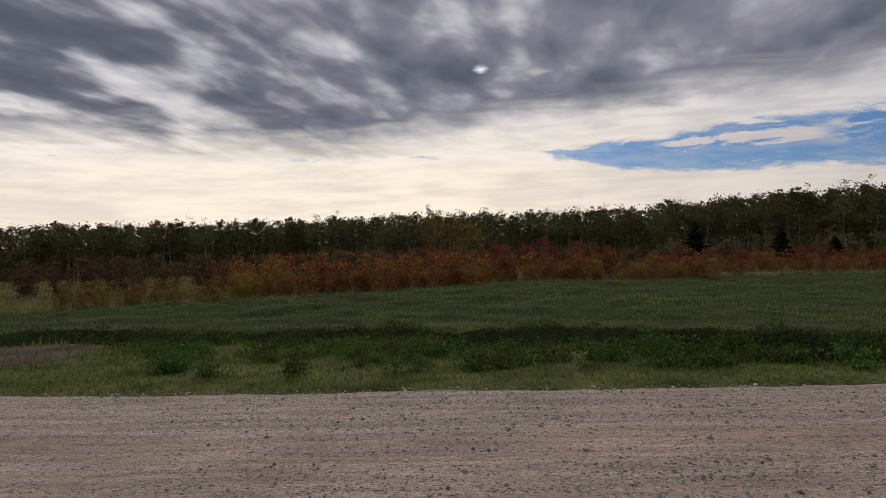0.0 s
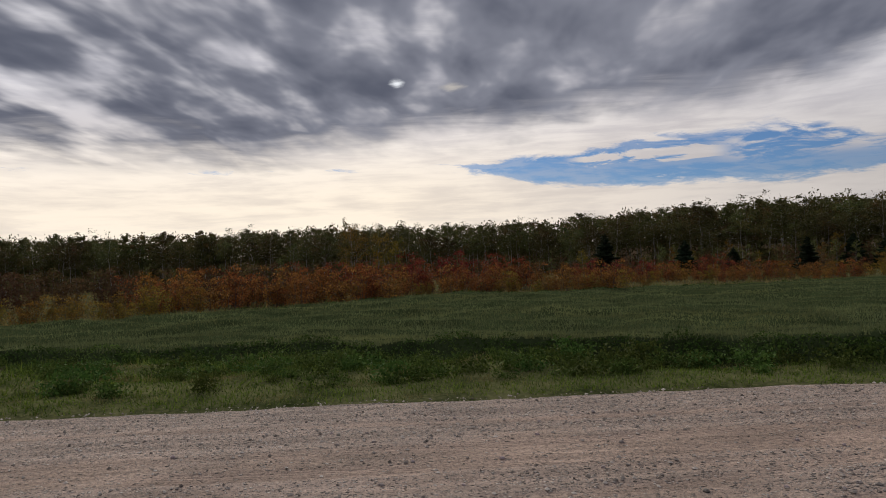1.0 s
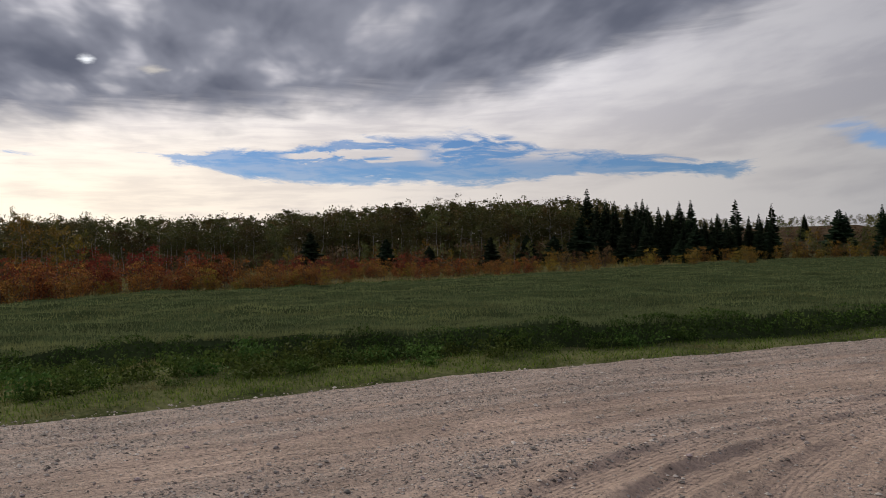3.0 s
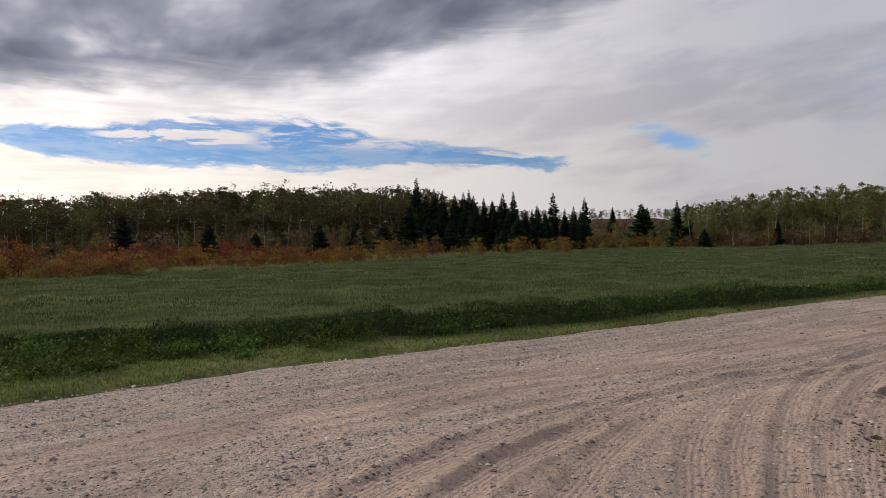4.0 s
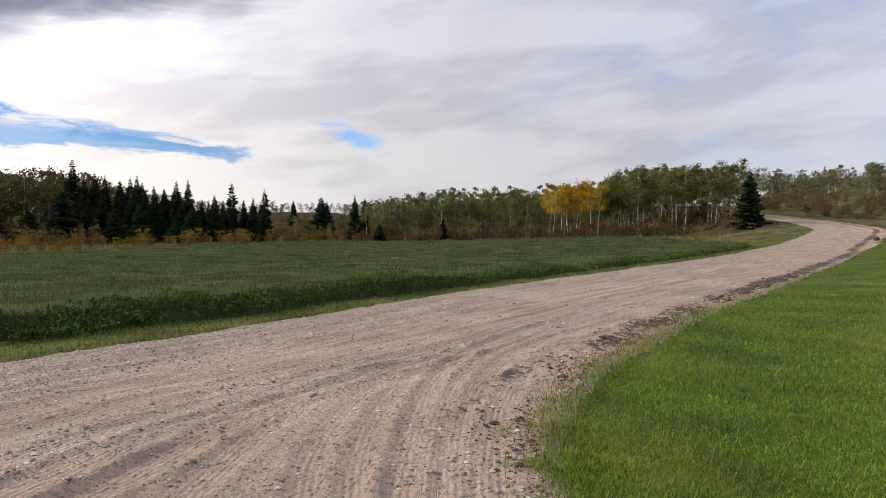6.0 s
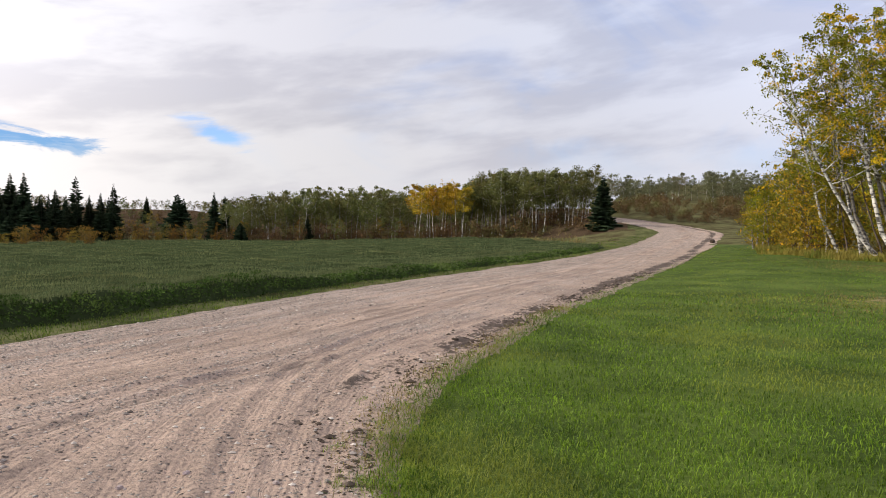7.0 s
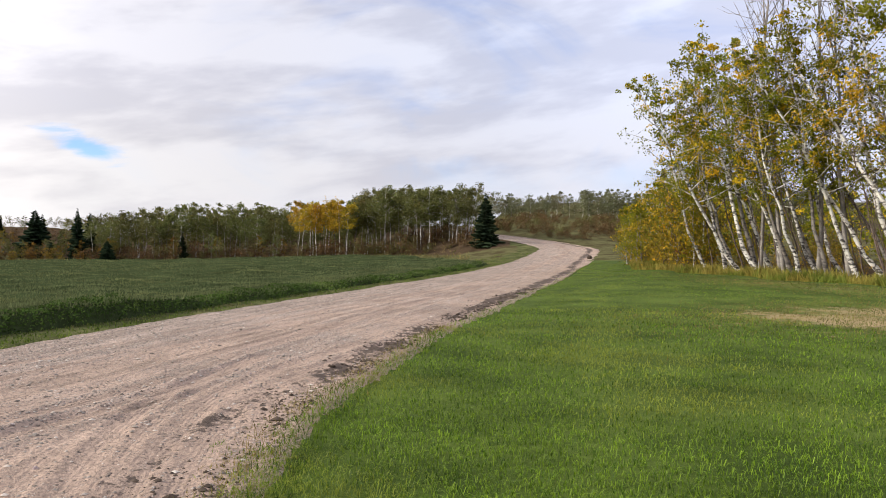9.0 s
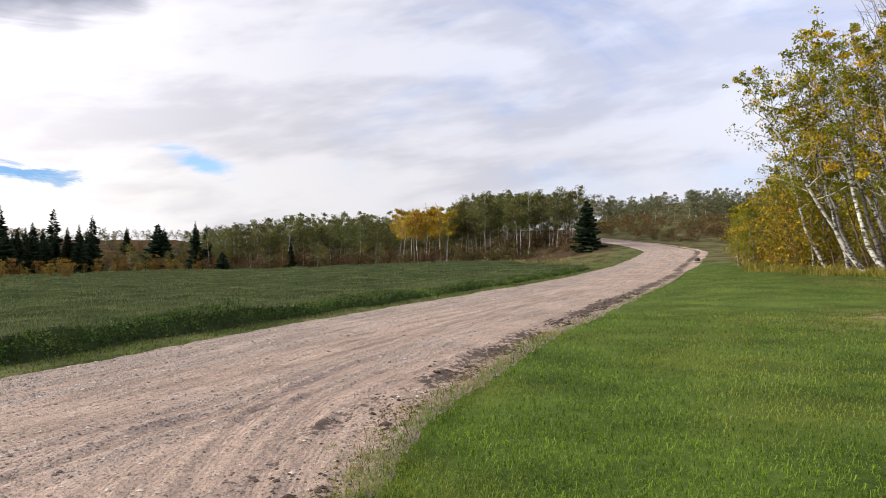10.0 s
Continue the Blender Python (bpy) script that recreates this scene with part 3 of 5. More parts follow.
def worn_lawn(x, y):
    """How dry and worn the lawn is, 0 .. 1."""
    worn = np.exp(-((x - 12.2) / 3.6) ** 2 - ((y - 13.4) / 2.3) ** 2) * (0.75 + 0.25 * np.sin(2.1 * x + 1.3 * y))
    return np.maximum(worn, 0.45 * np.exp(-((x - 16.8) / 2.0) ** 2 - ((y - 22.0) / 6.0) ** 2) * (0.7 + 0.3 * np.sin(1.1 * x + 1.9 * y)))


def build_ground():
    az = np.radians(np.concatenate([np.arange(-60, 125, 0.6), np.arange(125, 300, 5.0)]))
    r = np.concatenate([[0.02], np.geomspace(0.8, 60, 110), np.geomspace(62, 2500, 70)])
    A, R = np.meshgrid(az, r, indexing="ij")
    x, y = (-np.sin(A) * R).ravel(), (np.cos(A) * R).ravel()
    d, _ = beside(x, y)
    apron = (d > 0) & (x < lawn_edge(y) + 0.12) & (np.abs(y) < 24)
    sunk = np.maximum(0.12 * smooth(-np.abs(d), -HALF - 0.05, -HALF + 0.4), 0.06 * apron)
    z = land(x, y) - sunk
    f = grid_faces(len(az), len(r), True)
    me = mesh_of("ground", np.stack([x, y, z], -1), f, [EARTH, LAWN_SOIL, WOOD_FLOOR, BARE_SOIL, DRY_BANK], True)
    me.attributes.new("dry", "FLOAT", "POINT").data.foreach_set("value", worn_lawn(x, y).astype(np.float32))
    cx, cy = x[f].mean(1), y[f].mean(1)
    cr, ca = np.hypot(cx, cy), np.degrees(np.arctan2(-cx, cy))
    cd, _ = beside(cx, cy)
    kind = np.zeros(len(f), np.int32)
    kind[(ca > -16) & (ca < 125) & (cr > wood_edge(ca) - 5)] = 2
    kind[(cd < -HALF - 2.5) & (cr > 31) & (ca < 112) & (cr <= wood_edge(ca) - 5)] = 4
    kind[(cd > 0) & (cr > 62) & (ca < -14.6)] = 4
    kind[(cd > 0) & (cx > lawn_edge(cy) - 0.3) & (cx < np.maximum(20.0, lawn_edge(cy) + 4)) & (cr < 66)] = 1
    kind[(cd > 0) & (cx >= np.maximum(20.0, lawn_edge(cy) + 4)) & (cr < 66)] = 2
    kind[np.hypot((cx + 17.5) / 3.2, (cy + 8.5) / 3.4) + 0.2 * np.sin(3 * cx) < 1] = 3
    me.polygons.foreach_set("material_index", kind)
    tagged(new("ground", me), "rough grassy earth of a shallow valley rising to low hills", "ground", kind="structure")


# wheel tracks pressed into the dirt, as lines in plan: half width, depth, points
TRACKS = [(w, dep, spline(np.array(p, float), 16)) for w, dep, p in (
    # the wide sweep of a vehicle turning in from the road
    (0.17, 0.024, [(-3.2, 1.2), (-3.32, 2.1), (-3.3, 3.08), (-3.22, 3.64), (-3.08, 4.24), (-2.87, 4.89), (-2.71, 5.76), (-2.31, 6.61), (-1.82, 7.28), (-1.4, 7.98), (-0.83, 9.53), (0.11, 12.02)]),
    (0.15, 0.026, [(-2.7, 1.4), (-2.82, 2.5), (-2.83, 3.25), (-2.76, 3.66), (-2.72, 4.12), (-2.66, 4.67), (-2.58, 5.56), (-2.34, 6.3), (-1.9, 7.0)]),
    (0.13, 0.016, [(-2.0, 1.3), (-2.21, 2.94), (-2.3, 3.63), (-2.33, 4.34), (-2.37, 5.28), (-2.31, 6.17), (-1.94, 7.24), (-1.2, 8.6)]),
    # single wheels close to the lawn
    (0.10, 0.023, [(-0.7, 1.5), (-1.03, 3.37), (-1.16, 4.24), (-1.31, 5.55), (-1.37, 6.8), (-1.27, 8.03), (-0.85, 9.79)]),
    (0.07, 0.011, [(-0.6, 1.6), (-0.87, 3.43), (-1.01, 4.43), (-1.12, 5.62), (-1.14, 6.88), (-0.95, 8.2)]),
    (0.11, 0.015, [(-0.45, 1.6), (-0.72, 3.49), (-0.83, 4.36), (-0.93, 5.69), (-0.86, 6.98), (-0.64, 8.45), (0.06, 10.11), (1.45, 12.63), (4.0, 17.4)]),
    (0.12, 0.014, [(-0.4, 2.4), (-0.53, 3.56), (-0.62, 4.72), (-0.62, 6.26), (-0.42, 7.61), (-0.04, 8.87), (0.83, 10.65), (2.0, 13.0)]),
    (0.10, 0.010, [(-1.3, 1.8), (-1.54, 3.19), (-1.76, 4.02), (-1.9, 4.94), (-1.92, 6.04), (-1.79, 7.12)]),
    (0.09, 0.009, [(-1.1, 1.8), (-1.29, 3.28), (-1.48, 4.13), (-1.61, 5.05), (-1.66, 6.14), (-1.5, 7.4)]),
    # wheel lines along the road
    (0.13, 0.010, [(-5.2, -3.0), (-4.7, 0.8), (-4.54, 2.4), (-4.41, 3.21), (-4.11, 4.15), (-3.72, 5.4), (-2.99, 6.7), (-2.08, 8.61), (-0.77, 11.57), (1.3, 15.69), (6.0, 25.0)]),
    (0.12, 0.012, [(-4.0, -1.0), (-3.85, 1.0), (-3.78, 2.37), (-3.74, 3.05), (-3.59, 3.81), (-3.34, 4.72), (-2.92, 5.68), (-2.43, 7.06), (-1.4, 9.09), (0.13, 12.82), (3.4, 19.6)]),
    (0.14, 0.009, [(-6.6, -3.0), (-5.5, 0.8), (-5.08, 2.82), (-4.77, 4.21), (-4.12, 6.13), (-2.98, 9.05), (-0.85, 13.38), (2.84, 18.92), (8.0, 29.0)]),
    (0.13, 0.008, [(-8.3, -6.0), (-6.5, -0.5), (-5.7, 2.6), (-4.9, 5.4), (-3.4, 8.9), (-1.1, 13.9), (4.0, 23.2)]),
    (0.13, 0.008, [(-9.6, -6.0), (-7.6, -0.3), (-6.2, 4.0), (-4.2, 8.8), (-1.8, 14.0), (2.9, 23.4)]))]


def road_shape(x, y):
    """Height, looseness of the gravel and dampness of the dirt."""
    d, zr = beside(x, y)
    v = np.clip(d / HALF, -1, 1)
    z = zr + 0.03 * np.cos(v * 1.57)
    for k, amp in ((0.5, 0.016), (1.7, 0.008), (5.5, 0.005), (13.0, 0.004)):
        z = z + amp * np.sin(k * (0.9 * x + 0.3 * y) + 2.1 * np.sin(k * 0.37 * y + k)) * np.sin(k * (0.75 * y - 0.5 * x) + 1.7 * np.sin(0.41 * k * x + k))
    wander = 0.15 * np.sin(0.35 * y + 0.2 * x) + 0.12 * np.sin(0.9 * y)
    loose = smooth(-d, 0.1 + wander, 1.1 + wander) * 0.75 + 0.35 * np.exp(-((d - 1.0 + wander) / 0.5) ** 2) + 0.15
    loose = loose + 0.25 * np.sin(2.3 * x + 0.7 * y) * np.sin(1.9 * y + np.sin(x))
    # windrows of loose gravel between the wheel lines
    for at, wide, high in ((-2.1, 0.30, 0.022), (-1.2, 0.14, 0.012), (-0.35, 0.20, 0.022), (0.55, 0.12, 0.014), (1.05, 0.10, 0.012), (1.55, 0.16, 0.026)):
        row = np.exp(-((d - at + 0.7 * wander) / wide) ** 2) * (0.6 + 0.4 * np.sin(0.9 * y + 4 * at) * np.sin(2.3 * y + at))
        z = z + high * row * (1 + 0.35 * np.sin(11 * x + 3 * np.sin(6 * y)) * np.sin(9 * y + x))
        loose = loose + 0.45 * row
    pressed, tread, run = np.zeros(len(x)), np.zeros(len(x)), np.zeros(len(x))
    for wide, deep, line in TRACKS:
        j, px, py = nearest(x, y, line)
        way = np.gradient(line, axis=0)
        way /= np.linalg.norm(way, axis=1)[:, None]
        side = px * way[j, 1] - py * way[j, 0]
        ahead = px * way[j, 0] + py * way[j, 1]
        step = np.concatenate([[0], np.cumsum(np.linalg.norm(np.diff(line, axis=0), axis=1))])
        s = step[j] + ahead
        far = np.maximum(np.abs(side), np.where((j == 0) | (j == len(line) - 1), np.abs(ahead), 0))
        fade = smooth(s, 0, 0.8) * smooth(step[-1] - s, 0, 1.5) * (0.75 + 0.25 * np.sin(0.8 * s + 1.0))
        bed = np.exp(-(far / wide) ** 4)
        z = z + fade * deep * (-1.0 * bed + 0.85 * np.exp(-((far - wide - 0.055) / 0.05) ** 2) * (1 + 0.45 * np.sin(7 * s) * np.sin(17 * s)))
        here = bed * np.clip(fade, 0, 1)
        tread = np.where(here > pressed, side, tread)
        run = np.where(here > pressed, s, run)
        pressed = np.maximum(pressed, here)
    loose = loose * (1 - 0.8 * pressed)
    rim = lawn_edge(y) - x
    lane = np.where(y < 45, rim, HALF - d)
    mud = np.exp(-((lane - 0.40) / 0.40) ** 2) * smooth(y, 5.5, 8.5) * (0.64 + 0.28 * smooth(y, 11, 20) + 0.16 * np.sin(0.7 * y) + 0.12 * np.sin(2.9 * y))
    mud = mud + 0.42 * np.exp(-((lane - 0.75) / 0.22) ** 2) * smooth(y, 3, 5) * smooth(y, 9, 7.5)
    z = z + mud * 0.035 * np.sin(9 * x + 3 * np.sin(5 * y)) * np.sin(8 * y + 2 * np.sin(7 * x))
    return z + 0.012, np.clip(loose, 0, 1), np.clip(mud, 0, 1), tread, pressed, run


def build_road():
    """Gravel road with ruts, and the dirt apron beside the lawn."""
    def sheet(name, X, Y, drop, label):
        x, y = X.ravel(), Y.ravel()
        z, loose, mud, tread, press, run = road_shape(x, y)
        me = mesh_of(name, np.stack([x, y, z - drop.ravel()], -1), grid_faces(*X.shape), GRAVEL, True)
        for key, value in (("loose", loose), ("mud", mud), ("tread", tread), ("press", press), ("run", run), ("across", beside(x, y)[0]), ("along", along_road(x, y))):
            me.attributes.new(key, "FLOAT", "POINT").data.foreach_set("value", value.astype(np.float32))
        return tagged(new(name, me), label, "road", kind="structure")

    ys = np.concatenate([np.arange(-14.0, 1.4, 0.08), np.arange(1.4, 11.0, 0.028), np.arange(11.0, 16.0, 0.07), np.geomspace(16.0, 60.0, 170)])
    us = np.linspace(0, 1, 230)
    Y, U = np.meshgrid(ys, us, indexing="ij")
    left = np.interp(Y, LINE[:, 1], LINE[:, 0]) - (HALF + 0.35 * smooth(Y, 36, 58)) / np.interp(Y, LINE[:, 1], AHEAD[:, 1])
    left = left + 0.05 * np.sin(Y * 1.7) * np.sin(Y * 0.6 + 1) + 0.02 * np.sin(Y * 7.3)
    left = left + 0.25 * smooth(Y, 10, 2)
    kerb = np.interp(Y, LINE[:, 1], LINE[:, 0]) + (HALF + 0.1) / np.interp(Y, LINE[:, 1], AHEAD[:, 1])
    right = np.where(Y < 18, lawn_edge(Y), np.maximum(kerb, lawn_edge(Y) - 0.1)) + 0.10 + 0.07 * np.sin(Y * 4.1) * np.sin(Y * 1.9)
    right = right + 0.28 * smooth(Y, 34, 20)
    sheet("road", left + (right - left) * U, Y, 0.05 * (1 - smooth(U, 0, 0.012)) + 0.09 * (1 - smooth((1 - U) * (right - left), 0, 0.05 + 0.33 * smooth(Y, 34, 20))), "pinkish grey gravel road with loose stones and tyre tracks")
    for name, lo, hi in (("road_far", 59.0, 99), ("road_behind", -110, -13.9)):
        step = 4 if name == "road_far" else 1
        k = np.where((LINE[:, 1] > lo) & (LINE[:, 1] < hi))[0]
        fine = np.linspace(k[0], k[-1], len(k) * step)
        L = np.stack([np.interp(fine, np.arange(len(LINE)), LINE[:, i]) for i in range(2)], -1)
        T = np.stack([np.interp(fine, np.arange(len(LINE)), AHEAD[:, i]) for i in range(2)], -1)
        vs = np.linspace(-1.02, 1.08, 60)
        w = HALF + 0.35 + 0.10 * np.sin(fine * 1.3) + 0.05 * np.sin(fine * 4.1)
        X = L[:, 0:1] + T[:, 1:2] * vs[None] * w[:, None]
        Yy = L[:, 1:2] - T[:, 0:1] * vs[None] * w[:, None]
        sheet(name, X, Yy, 0.06 * ((vs < -0.99) | (vs > 1.06))[None] + 0.03 * (Yy < 61), "gravel road winding away uphill to the trees")


build_ground()
build_road()


# ---- grass, crop, stones ----
def blades(x, y, z, height, width, rng, lean=0.5, combed=None):
    """Pointed blades at the given roots: verts and triangles. combed: a common lean, by place."""
    n = len(x)
    turn, tilt = rng.uniform(0, 6.283, n), rng.uniform(0.1, lean, n)
    if combed is not None:
        turn = combed + rng.normal(0, 0.9, n)
    face = turn + 1.57 + rng.normal(0, 0.6, n)
    base = np.stack([x, y, z], -1)
    tip = base + np.stack([np.cos(turn) * tilt * height, np.sin(turn) * tilt * height, height * np.sqrt(np.clip(1 - 0.6 * tilt ** 2, 0.1, 1))], -1)
    side = np.stack([np.cos(face) * width, np.sin(face) * width, 0 * width * face], -1)
    v = np.stack([base - side, base + side, tip], 1).reshape(-1, 3)
    return v, np.arange(3 * n).reshape(-1, 3)


def rhombs(c, size, rng, up=0.3, ratio=0.6, rise=0.0, flat=1.0):
    """Leaves: small rhombs at the centres c; rise: how far they stand upright."""
    n = len(c)
    a = rng.normal(size=(n, 3)) * [1, 1, flat] + [0, 0, rise]
    a /= np.linalg.norm(a, axis=1)[:, None]
    b = np.cross(a, rng.normal(size=(n, 3)) + [0, 0, up])
    b /= np.linalg.norm(b, axis=1)[:, None] + 1e-9
    s = np.broadcast_to(np.asarray(size, float), (n,))[:, None]
    v = np.stack([c - a * s, c - b * s * ratio, c + a * s, c + b * s * ratio], 1).reshape(-1, 3)
    return v, np.arange(4 * n).reshape(-1, 4)


def scatter(n, rng, near, far, az0, az1, power=1.0):
    """Places in a fan round the stand, thinning with distance."""
    r = near * (far / near) ** (rng.uniform(0, 1, n) ** power)
    az = np.radians(rng.uniform(az0, az1, n))
    return -np.sin(az) * r, np.cos(az) * r, r


def swirl(x, y):
    return 2.2 * np.sin(0.8 * x + 1.1 * np.sin(0.5 * y)) + 1.8 * np.sin(0.7 * y + np.sin(0.9 * x))


def rim_lift(x, y):
    """How far the dirt lies over the lawn's level along the lawn's rim."""
    edge = lawn_edge(y)
    return 0.04 * smooth(x, edge + 0.42, edge + 0.12)


def build_lawn():
    rng = np.random.default_rng(5)
    x, y, rr = scatter(500000, rng, 1.6, 62, -60, 8, 0.86)
    d, _ = beside(x, y)
    ragged = 0.11 * np.sin(5 * y) * np.sin(2.3 * y) + 0.06 * np.sin(13 * y) + 0.05 * np.sin(29 * y) + 0.11 * rng.normal(size=len(x))
    tuft = (np.sin(7.3 * y + 2 * np.sin(5 * x)) * np.sin(6.1 * x + 1.7 * y) > 0.80) & (x > lawn_edge(y) - 0.5) & (y > 3.5) & (y < 18)
    keep = ((x > lawn_edge(y) + ragged - 0.05) | (tuft & (rng.uniform(0, 1, len(x)) < 0.45))) & (x < np.maximum(19.0, lawn_edge(y) + 3.6) + 0.6 * rng.normal(size=len(x))) & (d > HALF - 0.1)
    # a worn dry patch in the lawn
    keep &= rng.uniform(0, 1, len(x)) > 1.0 * worn_lawn(x, y)
    x, y, rr = x[keep], y[keep], rr[keep]
    lush = 0.5 + 0.5 * np.sin(1.3 * x + 1.7 * np.sin(0.9 * y)) * np.sin(1.1 * y + np.sin(1.5 * x))
    h = (0.012 + 0.026 * rng.uniform(0, 1, len(x)) ** 1.5 + 0.024 * lush ** 2) * (1 + 0.010 * rr)
    v, f = blades(x, y, land(x, y) - 0.012 + rim_lift(x, y), h, 0.0012 * (1 + rr * 0.30), rng, 2.2, np.where(rng.uniform(0, 1, len(x)) < 0.5, swirl(x, y), rng.uniform(0, 6.28, len(x))))
    tagged(new("lawn_grass", mesh_of("lawn_grass", v, f, LAWN)), "short bright green mown lawn grass", "grass", kind="stuff")
    # the lawn goes on to the side of and behind the stand
    n = 120000
    x, y = 19 * rng.uniform(0, 1, n) ** 1.3, 9 - 33 * rng.uniform(0, 1, n) ** 1.2
    bearing = np.degrees(np.arctan2(x, y))
    keep = (x > lawn_edge(y) + 0.06) & ((bearing > 59) | (np.hypot(x, y) < 1.7))
    x, y = x[keep], y[keep]
    v, f = blades(x, y, land(x, y) - 0.012, rng.uniform(0.03, 0.09, len(x)), np.full(len(x), 0.009), rng, 1.2)
    tagged(new("lawn_grass", mesh_of("lawn_grass", v, f, LAWN)), "short green mown lawn grass beside the apron", "grass", kind="stuff")
    # longer bent blades catching the light
    x, y, rr = scatter(90000, rng, 2.2, 18, -60, 6, 1.0)
    keep = (x > lawn_edge(y) - 0.12 + 0.16 * np.abs(rng.normal(size=len(x)))) & (worn_lawn(x, y) < 0.4)
    x, y, rr = x[keep], y[keep], rr[keep]
    turn = rng.uniform(0, 6.283, len(x))
    h, reach = rng.uniform(0.016, 0.048, len(x)), rng.uniform(0.025, 0.075, len(x))
    base = np.stack([x, y, land(x, y) + rim_lift(x, y)], -1)
    out = np.stack([np.cos(turn), np.sin(turn), 0 * turn], -1)
    wide = np.stack([-np.sin(turn), np.cos(turn), 0 * turn], -1) * (0.0011 * (1 + 0.22 * rr))[:, None]
    mid = base + out * (reach * 0.4)[:, None] + np.array([0, 0, 1.0]) * h[:, None]
    tip = base + out * reach[:, None] + np.array([0, 0, 0.75]) * h[:, None]
    v = np.stack([base - wide, base + wide, mid + wide, tip, mid - wide], 1).reshape(-1, 3)
    k = np.arange(len(x))[:, None] * 5
    quads, tris = k + [0, 1, 2, 4], k + [4, 2, 3]
    f = np.concatenate([quads[:, [0, 1, 2]], quads[:, [0, 2, 3]], tris], 0)
    tagged(new("long_grass", mesh_of("long_grass", v, f, LAWN)), "longer bent grass blades in the lawn", "grass", kind="stuff")
    # dry stalks in the worn patch and along the lawn's rim
    n = 30000
    x, y = rng.normal(12.0, 3.2, n), rng.normal(13.4, 1.9, n)
    x[-9000:], y[-9000:] = rng.normal(16.8, 1.6, 9000), rng.normal(22.0, 5.0, 9000)
    k = 3200
    y[:k] = rng.uniform(2.5, 14, k)
    x[:k] = lawn_edge(y[:k]) + rng.normal(-0.08, 0.15, k)
    rr = np.hypot(x, y)
    keep = (x > lawn_edge(y) - 0.35) & (x < 19)
    x, y, rr = x[keep], y[keep], rr[keep]
    v, f = blades(x, y, land(x, y) - 0.005 + rim_lift(x, y), rng.uniform(0.02, 0.07, len(x)), 0.0020 * (1 + rr * 0.2), rng, 1.8)
    tagged(new("dry_grass", mesh_of("dry_grass", v, f, STRAW)), "dry straw-coloured grass in worn places of the lawn", "grass", kind="stuff")


def crop_top(x, y):
    return land(x, y) + 0.46 - 0.22 * smooth(y, 11, 24) + 0.06 * np.sin(x * 0.9 + 1.3 * np.sin(y * 0.5)) * np.sin(y * 0.7) + 0.04 * np.sin(3.1 * x) * np.sin(2.7 * y)


def build_crop():
    rng = np.random.default_rng(6)
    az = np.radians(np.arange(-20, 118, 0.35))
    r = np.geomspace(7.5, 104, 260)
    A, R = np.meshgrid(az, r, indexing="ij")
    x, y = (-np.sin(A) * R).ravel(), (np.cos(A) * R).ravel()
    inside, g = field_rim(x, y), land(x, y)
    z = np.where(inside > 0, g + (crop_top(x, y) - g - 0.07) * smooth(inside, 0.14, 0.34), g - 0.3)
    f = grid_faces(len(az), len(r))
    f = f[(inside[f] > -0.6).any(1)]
    tagged(new("crop_bed", mesh_of("crop_bed", np.stack([x, y, z], -1), f, CROP_BED_SHADE, True)), "lower growth of the green field, coloured dark for the shade between plants", "crop", kind="stuff")
    # upright shoots, in drifts of taller and lower growth
    x, y, rr = scatter(300000, rng, 8.5, 102, -18, 116, 0.74)
    keep = field_rim(x, y) > 0.2
    x, y, rr = x[keep], y[keep], rr[keep]
    drift = 0.5 + 0.5 * np.sin(0.55 * x + 1.7 * np.sin(0.31 * y)) * np.sin(0.47 * y + 1.2 * np.sin(0.4 * x))
    h = rng.uniform(0.10, 0.20, len(x)) * (0.75 + 0.4 * drift)
    v, f = blades(x, y, crop_top(x, y) - 0.11, h, 0.007 + 0.00062 * rr, rng, 0.9)
    tagged(new("crop_shoots", mesh_of("crop_shoots", v, f, CROP)), "dense dark green forage crop in a flat field", "crop", kind="stuff")
    # leafy plants along the crop's rim: an upright face, shade painted in its dark leaves, under a leafy top
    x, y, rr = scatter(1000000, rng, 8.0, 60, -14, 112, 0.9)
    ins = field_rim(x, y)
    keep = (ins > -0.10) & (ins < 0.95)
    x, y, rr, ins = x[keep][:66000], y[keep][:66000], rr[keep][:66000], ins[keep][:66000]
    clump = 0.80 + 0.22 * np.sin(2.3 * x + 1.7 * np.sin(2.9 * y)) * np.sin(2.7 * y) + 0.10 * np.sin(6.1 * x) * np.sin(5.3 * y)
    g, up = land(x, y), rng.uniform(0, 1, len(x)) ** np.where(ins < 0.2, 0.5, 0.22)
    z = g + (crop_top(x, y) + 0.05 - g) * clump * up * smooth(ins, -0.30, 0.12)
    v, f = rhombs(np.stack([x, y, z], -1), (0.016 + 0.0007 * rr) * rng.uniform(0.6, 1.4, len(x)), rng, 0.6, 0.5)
    tagged(new("crop_rim", mesh_of("crop_rim", v, f, CROP_RIM_SHADE)), "leafy green plants at the crop's rim, coloured dark for shade", "crop", kind="stuff")


